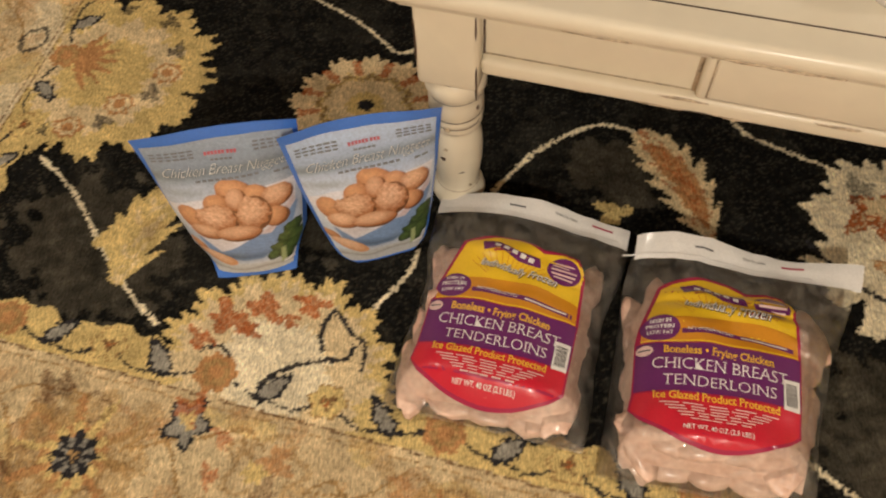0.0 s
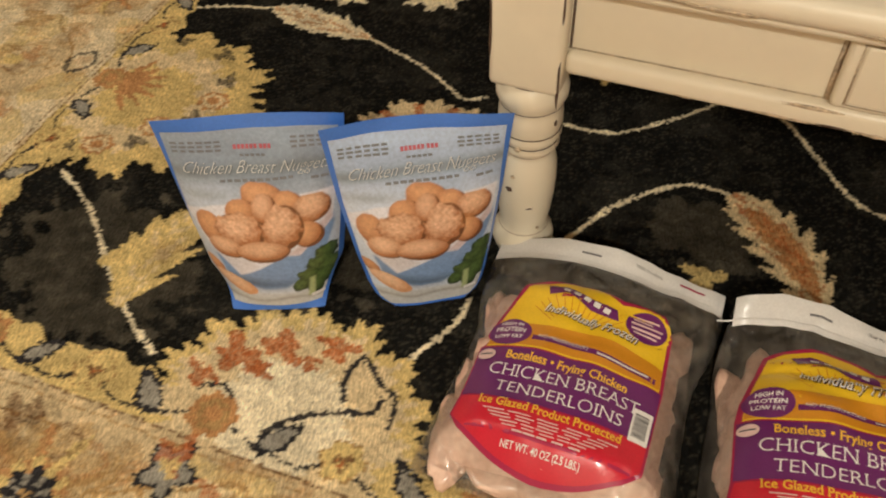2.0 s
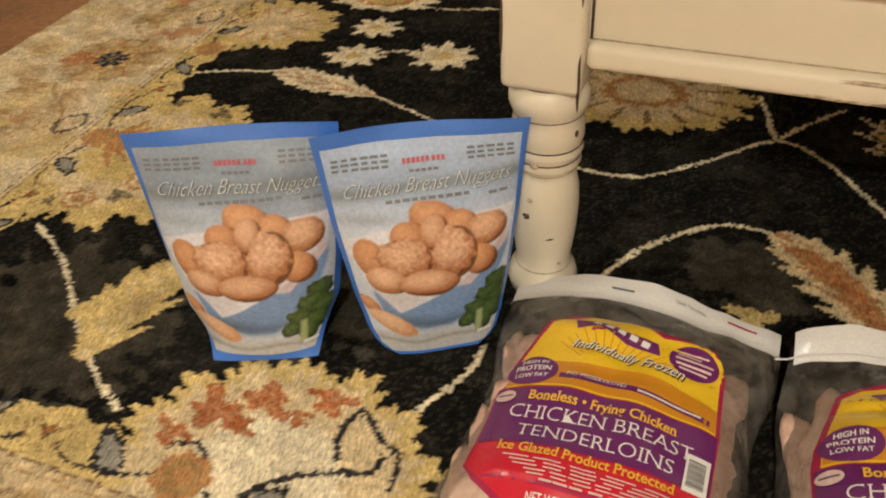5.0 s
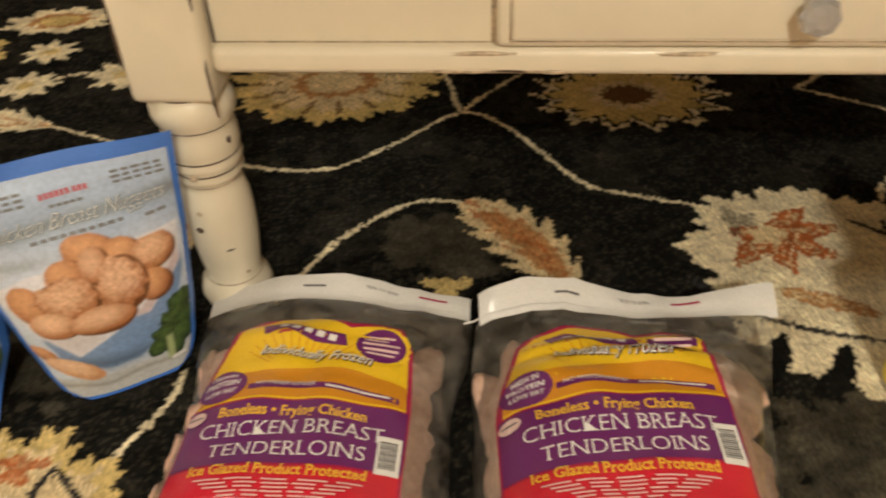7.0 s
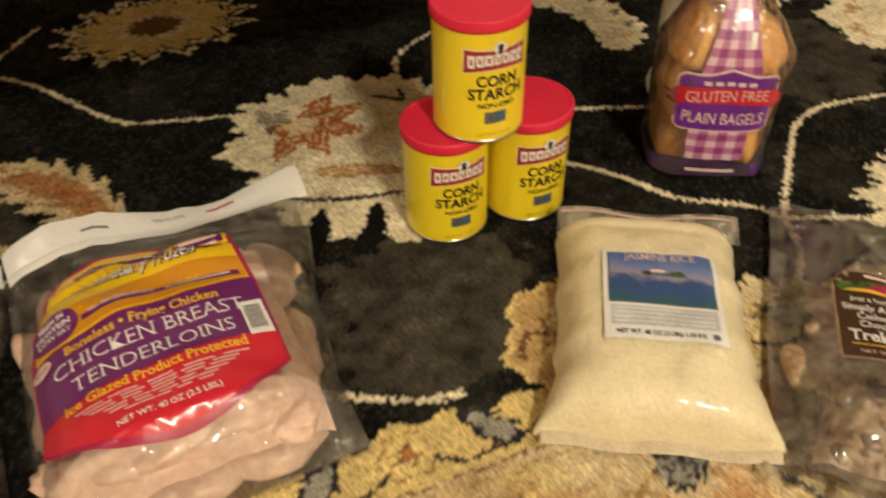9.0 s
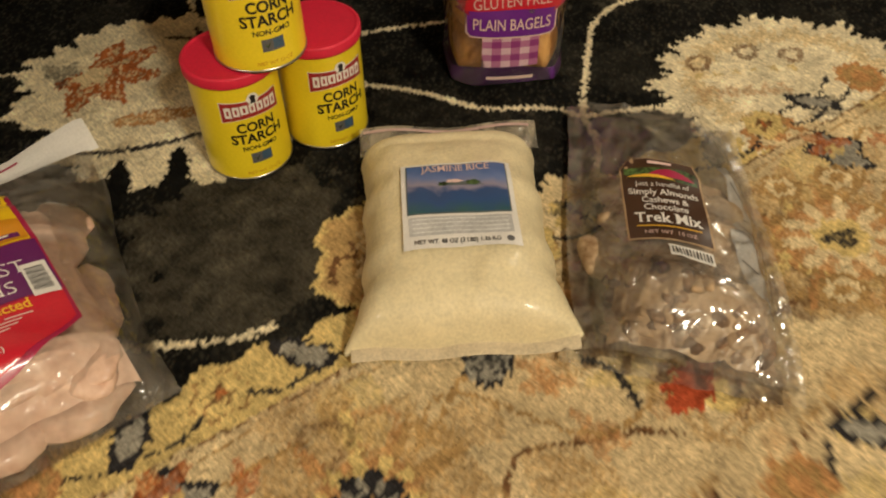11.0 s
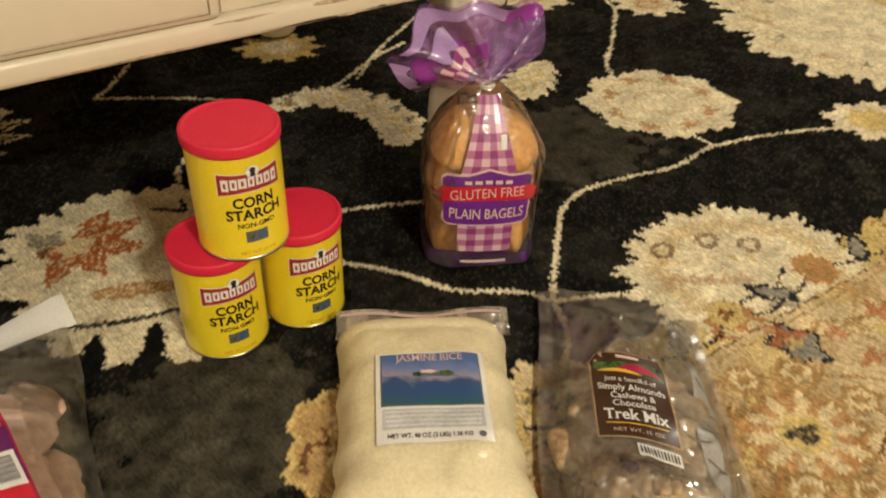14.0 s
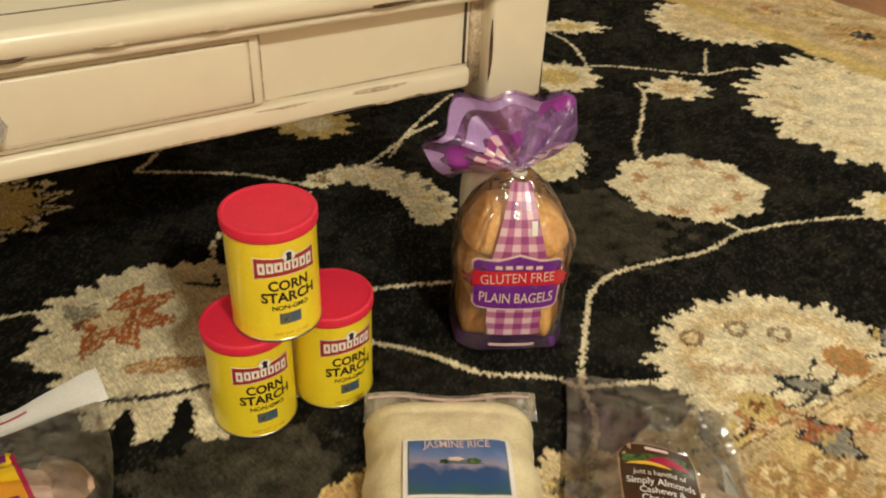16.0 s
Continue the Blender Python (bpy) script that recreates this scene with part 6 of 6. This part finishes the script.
def bagel_bag():
    bag = empty("bagel_bag", pose(1.015, 0.638, 0, 0, 0, -37), "twisted clear bag of plain bagels with purple gingham print", "bagel bag")
    NECK = 0.205

    def size(z):
        t = z / NECK
        body = 1.0 if t < 0.6 else max(0.0, 1 - ((t - 0.6) / 0.42) ** 1.7)
        k = 0.10 + 0.90 * body
        foot = 1.0 + 0.045 * max(0, 1 - z / 0.03) ** 1.5 - 0.03 * max(0, 1 - z / 0.005)
        return 0.062 * k * foot, (0.052 if t < 0.6 else 0.052) * k

    def ring(q, z, lift=0.0):
        rx, ry = size(z)
        c, s = math.cos(q), math.sin(q)
        e = 0.70 - 0.22 * max(0, 1 - z / 0.045)
        x, y = math.copysign(abs(c) ** e, c) * rx, math.copysign(abs(s) ** e, s) * ry
        k = 1 + 0.05 * noise.noise(Vector((c * 2.0, s * 2.0, z * 24))) + lift
        return Vector((x * k, y * k, max(z, 0.001)))

    def wrap(s, t):
        p = ring(2 * math.pi * s, t * NECK, 0.012)
        q = 2 * math.pi * s
        fold = max(0, 1 - abs(noise.noise(Vector((math.cos(q) * 2.6, math.sin(q) * 2.6, t * 3.0 + 7)))) * 4)
        k = 1 + (0.05 * fold + 0.05 * abs(noise.noise(Vector((math.cos(q) * 5, math.sin(q) * 5, t * 7))))) * min(1, 4 * t) * (0.4 + t)
        return Vector((p.x * k, p.y * k, p.z))
    part("film", sheet(wrap, 96, 60, closed=True), FILM_BREAD, bag, "clear crinkled bread bag film")
    part("bag_base", sheet(lambda s, t: ring(2 * math.pi * s, 0.0) * t + Vector((0, 0, 0.001)), 48, 3, closed=True), B_PURPLE, bag)
    part("purple_hem", sheet(lambda s, t: ring(2 * math.pi * s, 0.001 + 0.019 * t + 0.004 * t * math.sin(6 * math.pi * s + 1), 0.008), 72, 8, closed=True), B_PURPLE, bag, "solid purple printed hem")
    # bagels packed one on another, pressed against the film
    for k in range(3):
        z0, h = 0.004 + 0.053 * k, 0.0575

        def crust(s, t):
            q = math.pi * (t - 0.5)
            z = z0 + h * (0.5 + 0.5 * math.sin(q)) + 0.004 * math.sin(2 * math.pi * s + 2.1 * k)
            p = ring(2 * math.pi * s, max(z, 0.002))
            r = 0.955 * max(math.cos(q), 0.0) ** 0.30 * (1 + 0.02 * math.sin(4 * math.pi * s + k))
            return Vector((p.x * r, p.y * r, p.z))
        part("bagel", sheet(crust, 48, 20, closed=True), BAGEL, bag, "golden brown bagel")

    def front(a, z):
        rx, ry = size(min(max(z, 0), NECK))
        w = min(abs(a) / (rx * 1.02), 0.995)
        return Vector((a, -ry * (1 - w ** (2 / 0.72)) ** 0.36 * 1.02 - 0.0015, z))
    face = Face(front)

    def band(z):
        return (0.030 if z < 0.075 else max(0.010, 0.032 - 0.022 * max(0, (z - 0.115) / 0.085)))
    # gingham stripe, square by square
    nz, nx = 22, 6
    for j in range(nz):
        z0, z1 = 0.024 + (0.198 - 0.024) * j / nz, 0.024 + (0.198 - 0.024) * (j + 1) / nz
        for i in range(nx):
            f0, f1 = 2 * i / nx - 1, 2 * (i + 1) / nx - 1
            mat = (CHECK_PALE, CHECK_MID, CHECK_DARK)[(i % 2) + (j % 2)]
            o = [(f0 * band(z0), z0), (f1 * band(z0), z0), (f1 * band(z1), z1), (f0 * band(z1), z1)]
            face.patch("gingham_square", o, mat, bag, 0.0004, 0.02)
    flat = face
    face = Face(lambda a, z: front(a * 1.06, 0.060 + (z - 0.042) * 1.10))
    lab = face.patch("label", [(-0.044, 0.046), (-0.040, 0.042), (0.040, 0.042), (0.044, 0.046), (0.046, 0.096), (0.040, 0.101), (0.022, 0.102), (0.0, 0.108), (-0.022, 0.102), (-0.041, 0.101), (-0.046, 0.096)], P_LIGHT, bag, 0.0012, 0.006, "purple printed label")
    face.patch("label_field", [(-0.042, 0.047), (-0.039, 0.044), (0.039, 0.044), (0.042, 0.047), (0.044, 0.095), (0.039, 0.099), (0.021, 0.100), (0.0, 0.106), (-0.021, 0.100), (-0.040, 0.099), (-0.044, 0.095)], B_PURPLE, lab, 0.0017, 0.006)
    face.patch("ribbon", arc_points(-0.046, 0.069, 0.046, 0.069, 0.004, 10) + [(0.050, 0.077)] + arc_points(0.044, 0.086, -0.044, 0.086, 0.004, 10) + [(-0.050, 0.079)], P_RED, lab, 0.0023, 0.006)
    for sign in (-1, 1):
        face.patch("ribbon_end", [(sign * 0.040, 0.0655), (sign * 0.053, 0.0690), (sign * 0.049, 0.0735), (sign * 0.055, 0.0780), (sign * 0.043, 0.0800)], P_MAGENTA, lab, 0.0020, 0.006)
    face.words("GLUTEN FREE", 0.0, 0.0765, 0.073, P_LIGHT, lab, 0.0029, 1.35, 0, 0.0, 3, -2.0)
    face.words("PLAIN BAGELS", 0.0, 0.0515, 0.074, P_LIGHT, lab, 0.0026, 1.45, 0, 0.008)
    for k in range(5):
        face.bar(-0.02 + 0.010 * k, 0.0945 - 0.0005 * abs(k - 2), 0.007, 0.0042, P_LIGHT, lab, 0.0026, name="brand_mark")
    face = flat
    face.bar(0.0, 0.012, 0.05, 0.004, P_LIGHT, bag, 0.0032)
    face.bar(0.014, 0.158, 0.006, 0.014, P_WHITE, bag, 0.0018, name="paper_tag")

    # twisted neck and its tail, spread like a fan and flopped to one side
    reach = ((205, 0.070), (188, 0.090), (168, 0.097), (150, 0.088), (132, 0.094), (112, 0.080), (92, 0.076), (72, 0.082), (52, 0.093), (38, 0.074), (20, 0.034))

    def fan(s, t, back=0.0):
        q = 205 - 185 * s
        for (q0, r0), (q1, r1) in zip(reach, reach[1:]):
            if q >= q1 - 1e-6:
                r = r0 + (r1 - r0) * (q0 - q) / (q0 - q1)
                break
        r = 0.005 + r * t * (1 + 0.03 * math.sin(31 * s + 2))
        a = radians(q)
        fold = 0.011 * t ** 0.7 * math.sin(17 * s + 0.8 + 5 * back) + 0.008 * t * math.sin(29 * s + 3 * t + 9 * back) + 0.010 * t * noise.noise(Vector((5 * s, 3 * t, 4 + 9 * back)))
        curl = 0.030 * max(0, t - 0.55) * max(0, 1 - abs(s - 0.12) / 0.16)
        return Vector((r * math.cos(a), 0.030 * t + fold + back - curl, NECK - 0.003 + 0.86 * r * math.sin(a) + 0.004 * math.sin(13 * s) * t))

    part("tail", sheet(lambda s, t: fan(s, t), 90, 26), FILM_LILAC, bag, "fanned purple bag tail above the twist")
    part("tail", sheet(lambda s, t: fan(s, t * 0.96, 0.016), 90, 26), FILM_LILAC, bag, "fanned purple bag tail above the twist")
    front_of = Vector((0, -0.0014, 0.0004))
    for name, s0, s1, t0, t1, mat in (("tail_print", 0.07, 0.25, 0.52, 0.74, TAIL_PURPLE), ("tail_print", 0.42, 0.62, 0.34, 0.52, TAIL_PURPLE), ("tail_print", 0.70, 0.84, 0.80, 0.98, TAIL_PURPLE),
                                      ("tail_print", 0.24, 0.74, 0.84, 0.985, B_LILAC), ("tail_print", 0.04, 0.17, 0.80, 0.985, B_LILAC), ("tail_print", 0.27, 0.42, 0.46, 0.72, B_LILAC)):
        part(name, sheet(lambda s, t: fan(s0 + (s1 - s0) * s, t0 + (t1 - t0) * t + 0.04 * math.sin(11 * s + 5 * s0) * (1 - t)) + front_of, 30, 8), mat, bag)
    for i in range(12):
        part("gingham_square", sheet(lambda s, t: fan(0.12 + 0.055 * (i % 6 + s), 0.18 + 0.13 * (i // 6 + t)) + front_of, 5, 4), (CHECK_PALE, CHECK_DARK)[(i + i // 6) % 2], bag)
    part("tie", lathe([(0.0075, NECK - 0.007), (0.0088, NECK - 0.004), (0.0075, NECK - 0.001)], 20), P_WHITE, bag)


bagel_bag()


# ---------------------------------------------------------------- tins
CERT_BLUE = material("certificate_blue", (0.06, 0.12, 0.20), 0.35, coat=0.2)
TIN_R, TIN_H = 0.0412, 0.1195


def tin(m, turn):
    t = empty("corn_starch_tin", m, "yellow tin of corn starch with a red plastic lid", "tin", "stack of corn starch tins")
    part("body", lathe([(0, 0.001), (0.038, 0.001), (0.040, 0.0), (0.0415, 0.002), (TIN_R, 0.005), (TIN_R, 0.1080), (0.0415, 0.1095), (0, 0.1095)], 64), CAN_YELLOW, t)
    part("lid", lathe([(0.0418, 0.1085), (0.0430, 0.1085), (0.0432, 0.110), (0.0432, 0.1175), (0.0426, 0.1190), (0.0395, TIN_H), (0.0388, 0.1189), (0.0382, 0.1187), (0.0370, 0.1186), (0.030, 0.1186), (0, 0.1186)], 64), LID_RED, t, "red plastic snap lid")
    part("base_rim", lathe([(0.0400, 0.0), (0.0420, 0.0006), (0.0420, 0.0026), (0.0412, 0.0032)], 64), TIN, t)
    q0 = radians(turn)

    def wrap(a, b):
        q = q0 + a / TIN_R
        return Vector((TIN_R * math.cos(q), TIN_R * math.sin(q), b))
    f = Face(wrap)
    def plate(grow):
        w, lo, hi = 0.0296 + grow, 0.0705 - grow, 0.0940 + grow
        return [(-w, lo)] + arc_points(-w + 0.002, lo + 0.0006, w - 0.002, lo + 0.0006, 0.0026, 8) + [(w, lo), (w - 0.0005, hi)] + arc_points(w - 0.002, hi - 0.0006, -w + 0.002, hi - 0.0006, -0.0006, 8) + [(-w + 0.0005, hi)]
    band = f.patch("brand_band", plate(0.0), INK_WHITE, t, 0.0002, 0.004)
    f.patch("brand_field", plate(-0.0008), INK_RED, band, 0.0005, 0.004)
    for k, w in enumerate((0.0062, 0.0060, 0.0070, 0.0056, 0.0062, 0.0062, 0.0060)):
        x = -0.0222 + 0.0074 * k
        f.bar(x, 0.0823 + 0.0014 * (1 - (x / 0.022) ** 2), w, 0.0118 - 0.0022 * (1 - (x / 0.022) ** 2), INK_WHITE, band, 0.0008, name="brand_mark")
        f.bar(x, 0.0823 + 0.0014 * (1 - (x / 0.022) ** 2), w * 0.30, 0.0050, INK_RED, band, 0.0011, name="brand_mark")
    f.oval("medallion", 0.002, 0.0940, 0.0056, 0.0060, INK_WHITE, t, 0.0013)
    f.patch("medallion_mark", [(-0.0008, 0.0894), (0.0044, 0.0894), (0.0040, 0.0930), (0.0048, 0.0968), (0.0018, 0.0984), (-0.0008, 0.0965), (0.0002, 0.0930)], INK_BLACK, t, 0.0016, 0.004)
    f.words("CORN", 0.001, 0.0585, 0.037, INK_BLACK, t, 0.0005, 1.12, 0, 0.030)
    f.words("STARCH", 0.001, 0.0455, 0.051, INK_BLACK, t, 0.0005, 1.08, 0, 0.030)
    f.words("NON-GMO", 0.001, 0.0368, 0.034, INK_BLACK, t, 0.0005, 1.0, 0, 0.022)
    cert = f.patch("certificate", [(-0.010, 0.0205), (0.010, 0.0205), (0.010, 0.0325), (-0.010, 0.0325)], P_GREY, t, 0.0004, 0.004)
    f.patch("certificate_field", [(0.0, 0.0225), (0.009, 0.0225), (0.009, 0.0315), (0.0, 0.0315)], CERT_BLUE, cert, 0.0007, 0.004)
    f.patch("certificate_leaf", [(-0.008, 0.0285), (-0.005, 0.0235), (-0.001, 0.0312), (-0.005, 0.0265)], GREENS, cert, 0.0007, 0.004)
    f.words("NET WT 12 OZ", 0.0, 0.0075, 0.033, P_ORANGE, t, 0.0005)
    return t


tin(pose(0.713, 0.692, 0.0), -101)
tin(pose(0.798, 0.676, 0.0), -99)
tin(pose(0.740, 0.678, TIN_H), -102)
